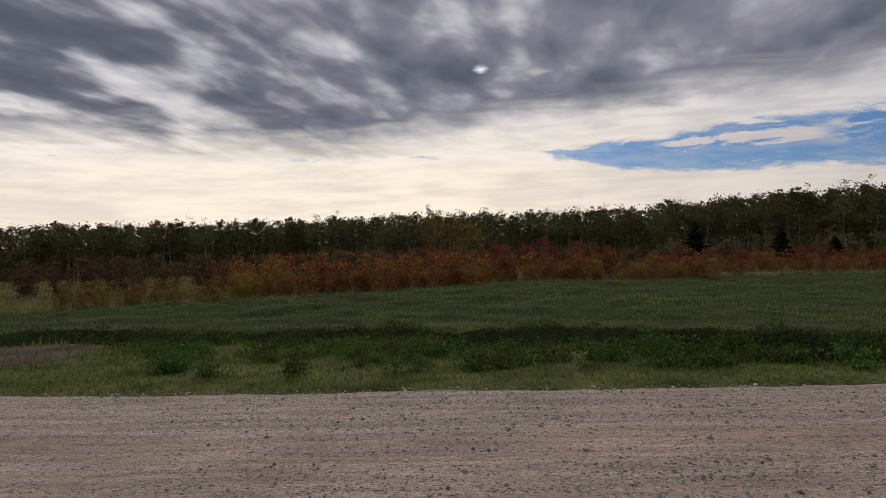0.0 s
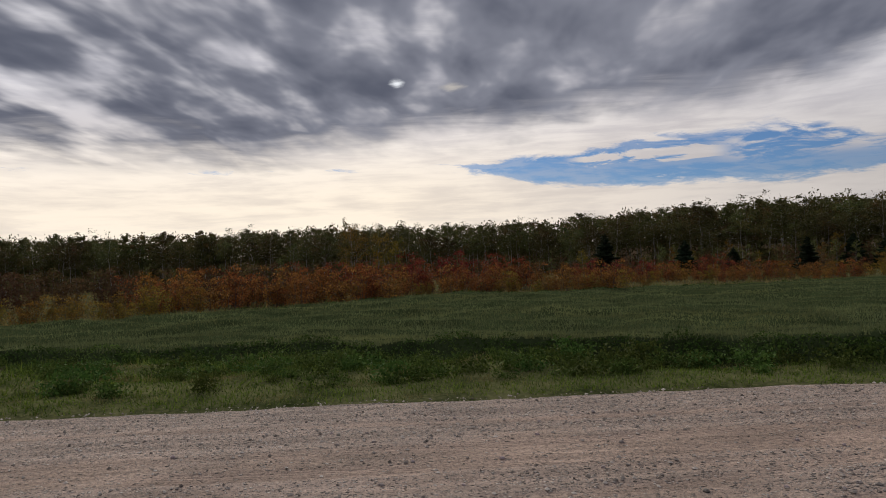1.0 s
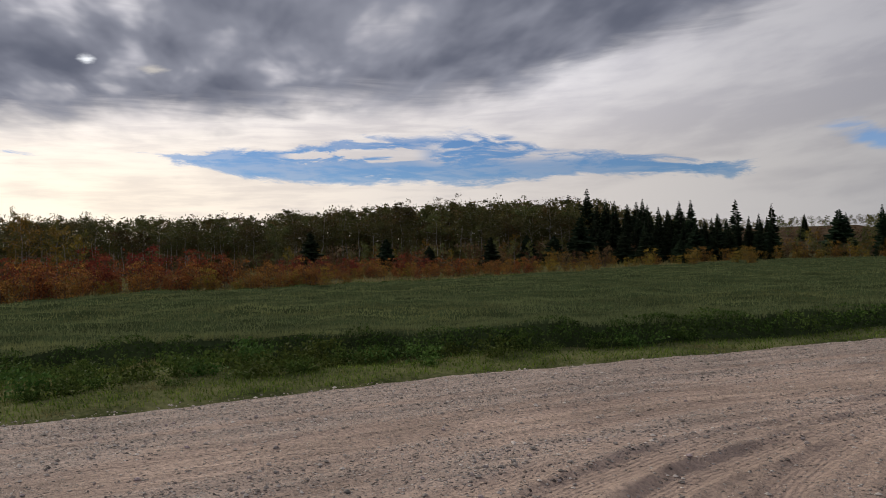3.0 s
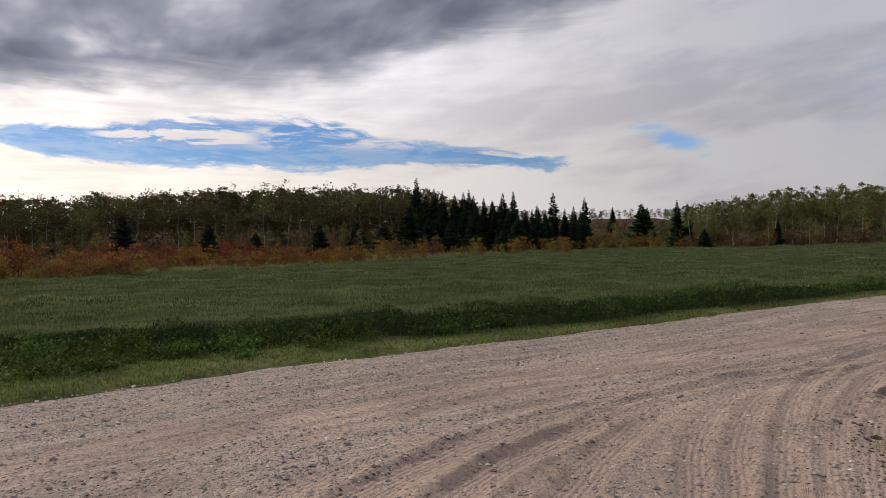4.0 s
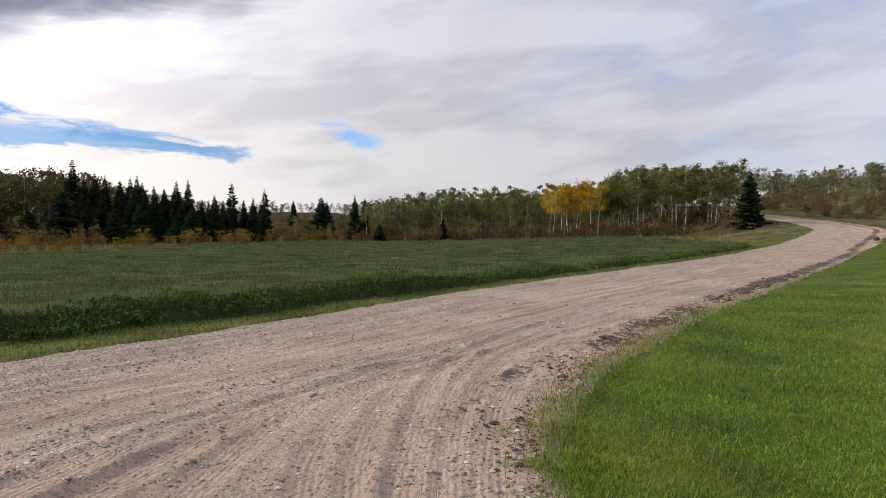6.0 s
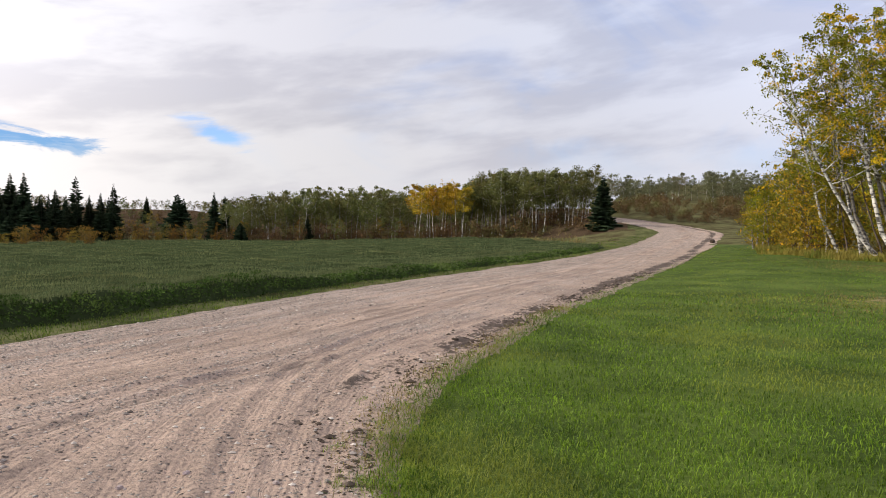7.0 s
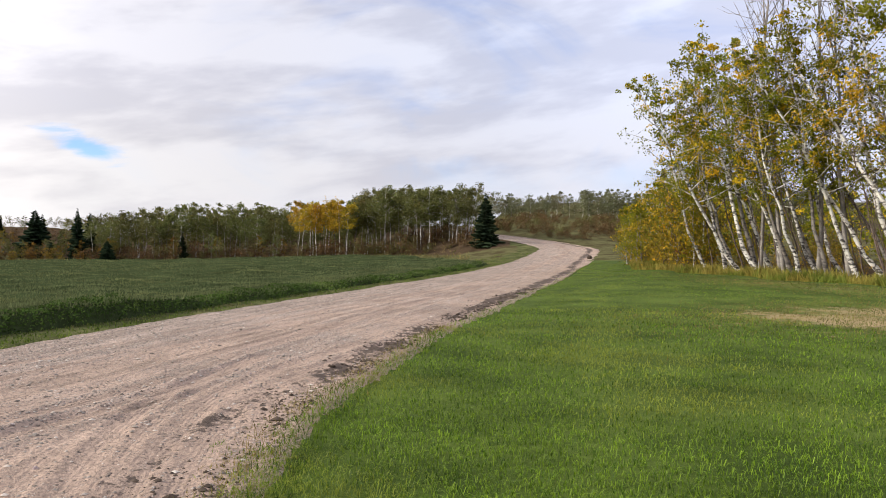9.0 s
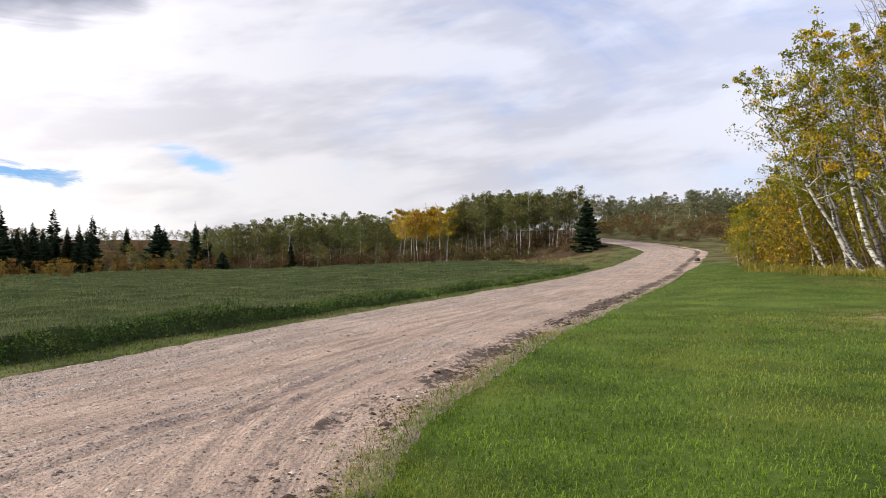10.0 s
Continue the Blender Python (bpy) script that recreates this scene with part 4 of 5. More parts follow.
def build_verge():
    rng = np.random.default_rng(7)
    x, y, rr = scatter(360000, rng, 6.0, 75, -20, 118, 0.72)
    d, _ = beside(x, y)
    ragged = 0.10 * np.sin(2.1 * y) * np.sin(5.3 * y) + 0.06 * rng.normal(size=len(x))
    keep = (d < -HALF + ragged) & (field_rim(x, y) < 0.1) & ((rr < 30) | (d > -HALF - 4)) & (np.hypot((x + 17.5) / 3.2, (y + 8.5) / 3.4) > 0.9 + 0.25 * rng.normal(size=len(x)))
    x, y, rr, d = x[keep], y[keep], rr[keep], d[keep]
    clump = 0.5 + 0.5 * np.sin(1.7 * x + 1.4 * np.sin(1.1 * y)) * np.sin(1.5 * y + np.sin(2.1 * x))
    tall = smooth(-d, HALF + 1.2, HALF + 5.5)
    h = 0.035 + (0.035 + 0.26 * tall * clump ** 2) * rng.uniform(0.3, 1.3, len(x))
    v, f = blades(x, y, land(x, y) - 0.01, h, 0.0032 * (1 + rr * 0.20), rng, 1.5, np.where(rng.uniform(0, 1, len(x)) < 0.6, swirl(x, y), rng.uniform(0, 6.28, len(x))))
    tagged(new("verge_grass", mesh_of("verge_grass", v, f, VERGE)), "uneven green and straw verge grass beside the road", "grass", kind="stuff")
    # tall dry grass between the field and the woods, and before the birches
    x, y, rr = scatter(70000, rng, 28, 112, -13, 112, 1.0)
    az = np.degrees(np.arctan2(-x, y))
    d, _ = beside(x, y)
    keep = (field_rim(x, y) < -0.3) & (rr < wood_edge(az) + 2) & (d < -HALF - 2.0)
    x, y = x[keep], y[keep]
    n = 42000
    bx, by = 19.0 + np.abs(rng.normal(0, 1.9, n)), rng.uniform(14, 56, n)
    bx = np.maximum(bx + 0.6 * np.sin(by * 0.9), lawn_edge(by) + 3.6 + np.abs(rng.normal(0, 2.0, n)))
    rr = np.hypot(x, y)
    v, f = blades(bx, by, land(bx, by) - 0.02, rng.uniform(0.14, 0.62, n) * (0.70 + 0.45 * np.sin(1.3 * by + 0.8 * bx) * np.sin(2.9 * by)), 0.004 * (1 + np.hypot(bx, by) * 0.14), rng, 0.8)
    tagged(new("grove_grass", mesh_of("grove_grass", v, f, GROVE_GRASS)), "tall yellow-green grass before the birches", "grass", kind="stuff")
    v, f = blades(x, y, land(x, y) - 0.02, rng.uniform(0.15, 0.7, len(x)) * (0.55 + 0.45 * np.sin(1.9 * x + 1.3 * y) * np.sin(1.1 * y - 0.7 * x)), 0.004 * (1 + rr * 0.16), rng, 0.95)
    tagged(new("tall_grass", mesh_of("tall_grass", v, f, STRAW)), "tall dry yellowing grass along the field and wood edges", "grass", kind="stuff")


def pebble(rng, rings=3, sides=6):
    """A worn lump of about unit half-size."""
    v, f = [np.array([0, 0, 1.0])], []
    for i in range(1, rings):
        t = math.pi * i / rings
        for j in range(sides):
            a = 6.2832 * (j + 0.5 * (i % 2)) / sides
            v.append(np.array([math.sin(t) * math.cos(a), math.sin(t) * math.sin(a), math.cos(t)]))
    v.append(np.array([0, 0, -1.0]))
    v = np.array(v) * rng.uniform(0.75, 1.2, (len(v), 1))
    last = len(v) - 1
    for j in range(sides):
        k = (j + 1) % sides
        f.append((0, 1 + j, 1 + k))
        for i in range(rings - 2):
            a, b = 1 + i * sides, 1 + (i + 1) * sides
            f += [(a + j, b + j, a + k), (a + k, b + j, b + k)]
        a = 1 + (rings - 2) * sides
        f.append((a + j, last, a + k))
    return v, np.array(f)


def build_stones():
    rng = np.random.default_rng(8)
    shapes = [pebble(rng, 2, 5) for _ in range(6)]
    n = 56000
    x, y, rr = scatter(n, rng, 3.0, 34, -22, 116, 0.8)
    z, loose = road_shape(x, y)[:2]
    d, _ = beside(x, y)
    keep = (d > -HALF + 0.12) & (x < lawn_edge(y) - 0.05) & (rng.uniform(0, 1, n) < 0.10 + loose ** 1.4)
    x, y, z, rr = x[keep], y[keep], z[keep], rr[keep]
    size = np.minimum(0.0062 * np.exp(rng.normal(0, 0.60, len(x))) * (1 + 0.045 * rr), 0.024)
    vs, fs, base = [], [], 0
    for i in range(len(x)):
        v, f = shapes[i % 6]
        a = rng.uniform(0, 6.28)
        c, s = math.cos(a), math.sin(a)
        w = v @ np.array([[c, -s, 0], [s, c, 0], [0, 0, 1]]) * size[i] * [1.25, 0.9, 0.65]
        vs.append(w + [x[i], y[i], z[i] + size[i] * 0.2])
        fs.append(f + base)
        base += len(v)
    tagged(new("gravel_stones", mesh_of("gravel_stones", np.concatenate(vs), np.concatenate(fs), CHIPS)), "loose grey and pale gravel lying on the road", "gravel", kind="stuff")
    # clods of dark soil along the lawn's rim
    n = 6500
    y = rng.uniform(3.5, 26, n)
    x = lawn_edge(y) - np.abs(rng.normal(0.12, 0.28, n)) - 0.02
    z = road_shape(x, y)[0]
    keep = np.sin(1.9 * y + 3 * x) + 0.8 * rng.normal(size=n) > 0.2
    vs, fs, base = [], [], 0
    for i in np.where(keep)[0]:
        v, f = shapes[i % 6]
        sz = 0.0055 * math.exp(rng.normal(0, 0.55)) * (1 + 0.05 * y[i])
        vs.append(v * sz * [1.3, 1.1, 0.7] + [x[i], y[i], z[i] + sz * 0.25])
        fs.append(f + base)
        base += len(v)
    tagged(new("soil_clods", mesh_of("soil_clods", np.concatenate(vs), np.concatenate(fs), BARE_SOIL)), "dark crumbled soil clods along the lawn's rim", "soil", kind="stuff")
    # one large clod at the bend
    v, f = pebble(rng, 5, 9)
    clod = tagged(new("soil_clod", mesh_of("soil_clod", v * [0.26, 0.20, 0.22], f, BARE_SOIL)), "dark lump of soil at the road's edge", "soil clod")
    clod.matrix_basis = pose(25.5, 62.0, float(land(25.5, 62.0)[0]) + 0.12, 0, 0, 30)
    # the larger stones, one by one
    meshes = [mesh_of("stone", v * [1.2, 0.9, 0.7], f, STONE, False) for v, f in (pebble(rng, 4, 8) for _ in range(5))]
    spots = [(-5.8, 0.3), (-5.6, -0.8), (-3.7, 3.45), (-4.0, 2.05), (-3.0, 5.3), (-1.9, 6.7)]
    while len(spots) < 130:
        px, py, _ = (float(q[0]) for q in scatter(1, rng, 3.6, 17, -2, 108))
        d = float(beside(px, py)[0][0])
        if d > -HALF and px < float(lawn_edge(py)) - 0.3:
            spots.append((px, py))
    for i, (px, py) in enumerate(spots):
        s = 0.022 if i < 6 else float(rng.uniform(0.012, 0.024))
        ob = tagged(new("stone", meshes[i % 5]), "loose rounded stone lying on the gravel road", "stone", "stones on the road")
        ob.matrix_basis = pose(px, py, float(road_shape(np.array([px]), np.array([py]))[0][0]) + s * 0.3, 0, 0, float(rng.uniform(0, 360))) @ Matrix.Diagonal((s, s, s, 1))


build_lawn()
build_crop()
build_verge()
build_stones()


# ---- trees and shrubs ----
def tube(path, radii, sides=6):
    path, radii = np.asarray(path, float), np.asarray(radii, float)
    way = np.gradient(path, axis=0)
    way /= np.linalg.norm(way, axis=1)[:, None] + 1e-9
    ref = np.where(np.abs(way[:, 2:3]) < 0.9, [[0.0, 0, 1]], [[1.0, 0, 0]])
    u = np.cross(way, ref)
    u /= np.linalg.norm(u, axis=1)[:, None]
    w = np.cross(way, u)
    a = np.arange(sides) * 6.2832 / sides
    v = path[:, None] + radii[:, None, None] * (np.cos(a)[None, :, None] * u[:, None] + np.sin(a)[None, :, None] * w[:, None])
    i, j = np.meshgrid(np.arange(len(path) - 1), np.arange(sides), indexing="ij")
    k = (j + 1) % sides
    f = np.stack([i * sides + j, i * sides + k, (i + 1) * sides + k, (i + 1) * sides + j], -1).reshape(-1, 4)
    return v.reshape(-1, 3), f


class Heap:
    def __init__(self):
        self.v, self.f, self.n = [], [], 0

    def put(self, v, f):
        self.v.append(np.asarray(v, float))
        self.f.append(np.asarray(f) + self.n)
        self.n += len(v)

    def data(self):
        return np.concatenate(self.v), np.concatenate(self.f)


def broadleaf(seed, height, bare, spread, leaf, count, lean=(0.0, 0.0), limbs=12, girth=0.011, sides=6, bend=0.012, rise=(0.5, 1.2), twigs=2, fill=0.55, uneven=0.0, flat=1.0):
    """Trunk with limbs, and leaves in loose clumps about them; bare: the share of trunk below the crown."""
    rng = np.random.default_rng(seed)
    t = np.linspace(0, 1, 10)
    drift = np.cumsum(rng.normal(0, bend, (10, 2)), 0) * height + np.outer(t ** 0.9, np.array(lean) + rng.normal(0, 0.03, 2)) * height
    drift -= drift[0]
    trunk = np.column_stack([drift, t * height * 0.95])
    wood = Heap()
    wood.put(*tube(trunk, height * girth * (1 - 0.93 * t) * (1 + 0.35 * np.exp(-t * 25)) + 0.008, sides))
    tips = []
    for k in range(limbs):
        s = bare + (0.97 - bare) * (k + rng.uniform(0, 0.9)) / limbs
        base = np.array([np.interp(s, t, trunk[:, i]) for i in range(3)])
        a = k * 2.4 + rng.uniform(-0.6, 0.6)
        q = (s - bare) / (1 - bare)
        reach = spread * height * (0.45 + 0.55 * math.sin(math.pi * min(1, q * 0.7 + 0.3))) * rng.uniform(0.6, 1.15)
        up = rng.uniform(*rise)
        p = np.linspace(0, 1, 6)[:, None]
        limb = base + reach * p * [math.cos(a), math.sin(a), up] + rng.normal(0, 0.14, (1, 3)) * reach * p * p
        if sides > 3:
            wood.put(*tube(limb, height * girth * 0.40 * (1 - s * 0.65) * (1 - 0.85 * p[:, 0]) + 0.004, 4))
        tips += [(limb[j], reach * 0.36) for j in range(2, 6)]
        for _ in range(twigs):
            b = limb[rng.integers(2, 5)]
            e = b + rng.normal(0, 0.33, 3) * reach + [0, 0, 0.22 * reach]
            wood.put(*tube(np.array([b, (b + e) / 2 + rng.normal(0, 0.04, 3) * reach, e]), [0.013, 0.009, 0.005], 3))
            tips.append((e, reach * 0.32))
    tips.append((trunk[-1], spread * height * 0.3))
    if not count:
        return wood.data(), None
    place, size = np.array([p for p, _ in tips]), np.array([s for _, s in tips])
    share = np.minimum(rng.exponential(1.0, len(tips)) ** uneven, 5.0) + 1e-3
    pick = rng.choice(len(tips), count, p=share / share.sum())
    c = place[pick] + np.clip(rng.normal(0, fill, (count, 3)), -1.6 * fill, 1.6 * fill) * size[pick][:, None] * [1, 1, 0.75]
    return wood.data(), rhombs(c, leaf * rng.uniform(0.6, 1.25, count), rng, flat=flat)


def conifer(seed, height, girth=0.19, tiers=30, bare=0.05, sparse=0.0, round_top=0.85):
    rng = np.random.default_rng(seed)
    t = np.linspace(0, 1, 6)
    wood = tube(np.column_stack([0.01 * height * np.sin(t * 3), 0 * t, t * height * 0.99]), height * 0.012 * (1 - 0.97 * t), 6)
    vs, fs, n = [], [], 0
    for k in range(tiers):
        s = bare + (1 - bare) * (k / tiers) ** 0.95
        reach = height * girth * (1 - s) ** round_top * rng.uniform(0.75, 1.15) + 0.10
        for j in range(13):
            if rng.uniform() < sparse:
                continue
            a = j * 0.483 + k * 0.9 + rng.uniform(-0.3, 0.3)
            L = reach * rng.uniform(0.55, 1.2)
            z0 = s * height + rng.uniform(-0.5, 0.5) * height / tiers
            d = np.array([math.cos(a), math.sin(a), 0])
            w = np.array([-d[1], d[0], 0]) * L * rng.uniform(0.22, 0.36)
            drop = rng.uniform(0.10, 0.45)
            p0 = np.array([0, 0, z0])
            p1 = p0 + d * L * 0.55 - [0, 0, L * drop * 0.6]
            p2 = p0 + d * L - [0, 0, L * drop * 0.6]
            hang = np.array([0, 0, -L * 0.26])
            vs += [p0, p1 + w, p2, p1 - w, p1 + hang + w * 0.4, p0 + hang * 0.5, p2 + hang * 0.3]
            fs += [(n, n + 1, n + 2, n + 3), (n + 5, n + 4, n + 6, n + 2)]
            n += 7
    return wood, (np.array(vs), np.array(fs))


def bush(seed, height, width, leaf, count, stems=11, loose=0.10):
    rng = np.random.default_rng(seed)
    wood, tips = Heap(), []
    for k in range(stems):
        a = rng.uniform(0, 6.283)
        e = np.array([math.cos(a), math.sin(a), 0]) * width * rng.uniform(0.08, 0.48) + [0, 0, height * rng.uniform(0.45, 1.08)]
        b = np.array([math.cos(a), math.sin(a), 0]) * width * rng.uniform(0.0, 0.25)
        mid = (b + e) / 2 + rng.normal(0, 0.05, 3) * height
        wood.put(*tube(np.array([b, mid, e]), [0.020, 0.013, 0.004], 4))
        tips += [b * 0.7 + e * 0.3, mid, e * 0.75 + b * 0.25, e, e]
    tips = np.array(tips)
    c = tips[rng.integers(0, len(tips), count)] + rng.normal(0, loose, (count, 3)) * [height + width * 0.4, height + width * 0.4, height]
    c[:, 2] = np.maximum(c[:, 2], 0.05)
    return wood.data(), rhombs(c, leaf * rng.uniform(0.6, 1.3, count), rng)


def roots(name, label, category, group, shapes, bark, leaves):
    """The first of each kind of plant: things with two meshes, to be set out by plant()."""
    names = ("trunk", "crown") if category == "tree" else ("stem", "crown")
    out = []
    for wood, crown in shapes:
        root = tagged(new(name), label, category, group)
        if bark:
            part(names[0], mesh_of(names[0], *wood, bark, True), root)
        if crown:
            part(names[1], mesh_of(names[1], *crown, leaves), root)
        out.append(root)
    return out


def plant(make, places, sink=0.05):
    """One thing per place (x, y, scale, turn), the meshes shared among alike things."""
    used = set()
    for i, (x, y, s, turn) in enumerate(places):
        k = i % len(make)
        m = pose(x, y, float(land(x, y)[0]) - sink, 0, 0, turn) @ Matrix.Diagonal((s, s, s, 1))
        if k not in used:
            used.add(k)
            make[k].matrix_basis = m
        else:
            copy_thing(make[k], m).scale = (s, s, s)
    for k, root in enumerate(make):
        if k not in used:
            for o in (*root.children, root):
                bpy.data.objects.remove(o)


def polar(az, r):
    a = radians(az)
    return -math.sin(a) * r, math.cos(a) * r


def arc(rng, az0, az1, r0, r1, n, s0, s1):
    """Places along an arc; r0, r1 are distances."""
    out = []
    for k in range(n):
        x, y = polar(az0 + (az1 - az0) * (k + rng.uniform(0, 1)) / n, rng.uniform(r0, r1))
        out.append((x, y, rng.uniform(s0, s1), rng.uniform(0, 360)))
    return out


def wood_row(rng, az0, az1, back0, back1, n, height, low=0.84, high=1.02):
    """Places in the wood, back0 .. back1 metres behind its front, sized to the canopy's outline."""
    out = []
    for k in range(n):
        az = az0 + (az1 - az0) * (k + rng.uniform(0, 1)) / n
        r = float(wood_edge(az)) + rng.uniform(back0, back1)
        x, y = polar(az, r)
        tall = 1.65 + r * math.tan(radians(float(canopy(az)))) - float(land(x, y)[0])
        out.append((x, y, max(0.25, 1.07 * tall / height * rng.uniform(low, high)), rng.uniform(0, 360)))
    return out


def drift_of(name, label, category, shapes, places, mat, bark=None):
    """Many plants that nobody would count, as one object; only their foliage and stems in one mesh."""
    heap, wooden = Heap(), []
    for i, (x, y, s, turn) in enumerate(places):
        z = float(land(x, y)[0]) - 0.05
        c, q = math.cos(radians(turn)), math.sin(radians(turn))
        for k, data in enumerate(shapes[i % len(shapes)]):
            if data:
                v, f = data
                heap.put(v @ np.array([[c, q, 0], [-q, c, 0], [0, 0, 1]]) * s + [x, y, z], f)
                wooden.append(np.full(len(f), 1 - k, np.int32))
    me = mesh_of(name, *heap.data(), [mat, bark or DARK_BARK])
    me.polygons.foreach_set("material_index", np.concatenate(wooden))
    return tagged(new(name, me), label, category, kind="stuff")


rng = np.random.default_rng(11)

# the wood's front: aspens
H = 9.5
aspens = [broadleaf(20 + k, H, 0.58 - 0.06 * (k % 3), 0.27, 0.125, 1900, (0.02, 0.0), 15, 0.0085, 5, rise=(0.05, 0.6), twigs=1, fill=0.54, uneven=0.7, flat=0.55) for k in range(7)]
plant(roots("aspen_tree", "slender aspen with grey trunk and dull green crown", "tree", "aspens at the wood's edge", aspens, BARK, ASPEN_GREEN),
      wood_row(rng, 108, 37, 0, 6, 76, H, 0.58, 0.92) + wood_row(rng, 108, 37, 6, 16, 76, H, 0.80, 1.0))
plant(roots("aspen_tree", "slender aspen with white trunk and pale olive crown", "tree", "aspens at the wood's edge", [broadleaf(26 + k, H, 0.48 - 0.07 * (k % 3), 0.24, 0.115, 2400, (0.02, 0.0), 16, 0.0095, 5, rise=(0.05, 0.6), twigs=1, fill=0.54, uneven=0.7, flat=0.55) for k in range(5)], BIRCH_BARK, ASPEN_PALE),
      wood_row(rng, 15, 1.2, 0, 6, 36, H, 0.62, 1.0) + wood_row(rng, -3.3, -13.4, 0, 6, 32, H, 0.86, 1.08))
gold = [broadleaf(30 + k, 8.5, 0.50, 0.22, 0.115, 1900, (0.0, 0.0), 14, 0.0095, 5, rise=(0.05, 0.6), twigs=1, fill=0.56, uneven=0.4, flat=0.55) for k in range(2)]
plant(roots("aspen_tree", "slender aspen with golden autumn crown", "tree", "aspens at the wood's edge", gold, BIRCH_BARK, ASPEN_GOLD),
      wood_row(rng, 0.6, -3.4, -1, 3, 10, 8.5, 0.86, 1.02))
plant(roots("aspen_tree", "round-headed tree with dull orange brown leaves", "tree", "aspens at the wood's edge", [broadleaf(34 + k, 8.5, 0.15, 0.24, 0.12, 1900, (0.0, 0.0), 16, 0.009, 5) for k in range(2)], GREY_BARK, OCHRE),
      [(*polar(78.6, 103), 1.0, 30), (*polar(76.4, 102), 0.85, 80), (*polar(75.0, 104), 0.7, 150)])
# young trees before the wood, green to yellow
young_wood = [broadleaf(140 + k, 5.0, 0.08, 0.23, 0.09, 900, (0.0, 0.0), 12, 0.009, 4, rise=(0.3, 1.0), twigs=1) for k in range(4)]
plant(roots("young_aspen", "young bushy aspen in olive green leaf", "tree", "young aspens before the wood", young_wood, GREY_BARK, ASPEN_PALE),
      wood_row(rng, 64, 38, -9, 0, 20, 5.0, 0.24, 0.42) + wood_row(rng, 108, 64, -7, 0, 12, 5.0, 0.28, 0.48) + wood_row(rng, 15, 2, -3, 2, 9, 5.0, 0.34, 0.62) + wood_row(rng, -4, -13, 2, 5, 4, 5.0, 0.34, 0.5) + arc(rng, 24.5, 12.5, 105, 122, 18, 0.35, 0.62))
plant(roots("young_aspen", "young bushy aspen in dull yellow leaf", "tree", "young aspens before the wood", young_wood[:2], GREY_BARK, OCHRE),
      wood_row(rng, 62, 38, -10, 0, 10, 5.0, 0.26, 0.48) + wood_row(rng, 14, 0, -3, 1, 5, 5.0, 0.28, 0.45) + arc(rng, 24, 14, 102, 122, 14, 0.35, 0.7))
# the wood behind them
thin = [broadleaf(80 + k, H, 0.16, 0.23, 0.22, 700, (0, 0), 11, 0.006, 3, rise=(0.1, 0.8), twigs=0, fill=0.70, uneven=0.5, flat=0.6) for k in range(6)]
tops = [broadleaf(180 + k, H, 0.34, 0.29, 0.21, 740, (0, 0), 13, 0.006, 3, rise=(0.0, 0.5), twigs=0, fill=0.72, uneven=0.5, flat=0.6) for k in range(6)]
drift_of("far_woods", "dark dense deciduous wood behind the field", "woods", thin,
         wood_row(rng, 118, 88, 5, 16, 46, H, 0.75, 0.98) + wood_row(rng, 114, 36, 14, 22, 60, H, 0.55, 0.80) + wood_row(rng, 114, 24, 18, 32, 40, H, 0.65, 0.88), ASPEN_GREEN, GREY_BARK)
drift_of("ridge_woods", "rounded treetops of the wood along the ridge", "woods", tops, wood_row(rng, 116, 26, 10, 24, 120, H, 0.80, 0.98) + wood_row(rng, 116, 26, 22, 46, 110, H, 0.88, 1.0) + wood_row(rng, 30, 13, 40, 110, 70, H, 0.8, 1.05), ASPEN_GREEN, BARK)
drift_of("stand_depth", "olive green trees deep in the aspen stand", "woods", thin, wood_row(rng, 17, -14, 7, 13, 70, H, 0.5, 0.88) + wood_row(rng, 17, -14, 12, 34, 90, H, 0.72, 0.97), ASPEN_PALE, BARK)
drift_of("hill_woods", "grey green trees on the hill beyond the bend", "woods", thin + tops,
         [(x, y, (1.65 + math.hypot(x, y) * math.tan(radians(float(canopy(a)) * f)) - float(land(x, y)[0])) / H, t)
          for a, r, f, t in ((rng.uniform(-40, -14.5), rng.uniform(124, 158), rng.uniform(0.80, 1.02), rng.uniform(0, 360)) for _ in range(230)) for x, y in (polar(a, r),)], ASPEN_GREY, BIRCH_BARK)
drift_of("slope_woods", "low bushy trees on the slope behind the field", "woods", thin, arc(rng, 25, 12, 108, 135, 60, 0.14, 0.30), ASPEN_GREEN, GREY_BARK)
# undergrowth at the wood's foot
low = [bush(90 + k, 2.2, 3.2, 0.14, 260, 4) for k in range(5)]
drift_of("undergrowth", "brown and rust undergrowth at the foot of the woods", "undergrowth", low,
         wood_row(rng, 110, 24, -6, 4, 110, 9.5, 0.6, 1.4) + arc(rng, 25, 13, 103, 130, 46, 0.4, 0.9) + wood_row(rng, 15, -14, -4, 5, 100, 9.5, 0.45, 1.2), BROWN)
drift_of("thicket", "dark olive thicket between the trunks", "undergrowth", low, wood_row(rng, 112, 24, 9, 20, 130, 9.5, 0.9, 1.9), ASPEN_GREEN)
scrub = [(*polar(rng.uniform(-29, -13.5), rng.uniform(96, 130)), rng.uniform(0.3, 0.72), rng.uniform(0, 360)) for _ in range(240)]
drift_of("bank_scrub", "dry brown scrub on the bank beyond the bend", "scrub", low, [p for p in scrub if float(beside(p[0], p[1])[0][0]) > 6], BROWN)

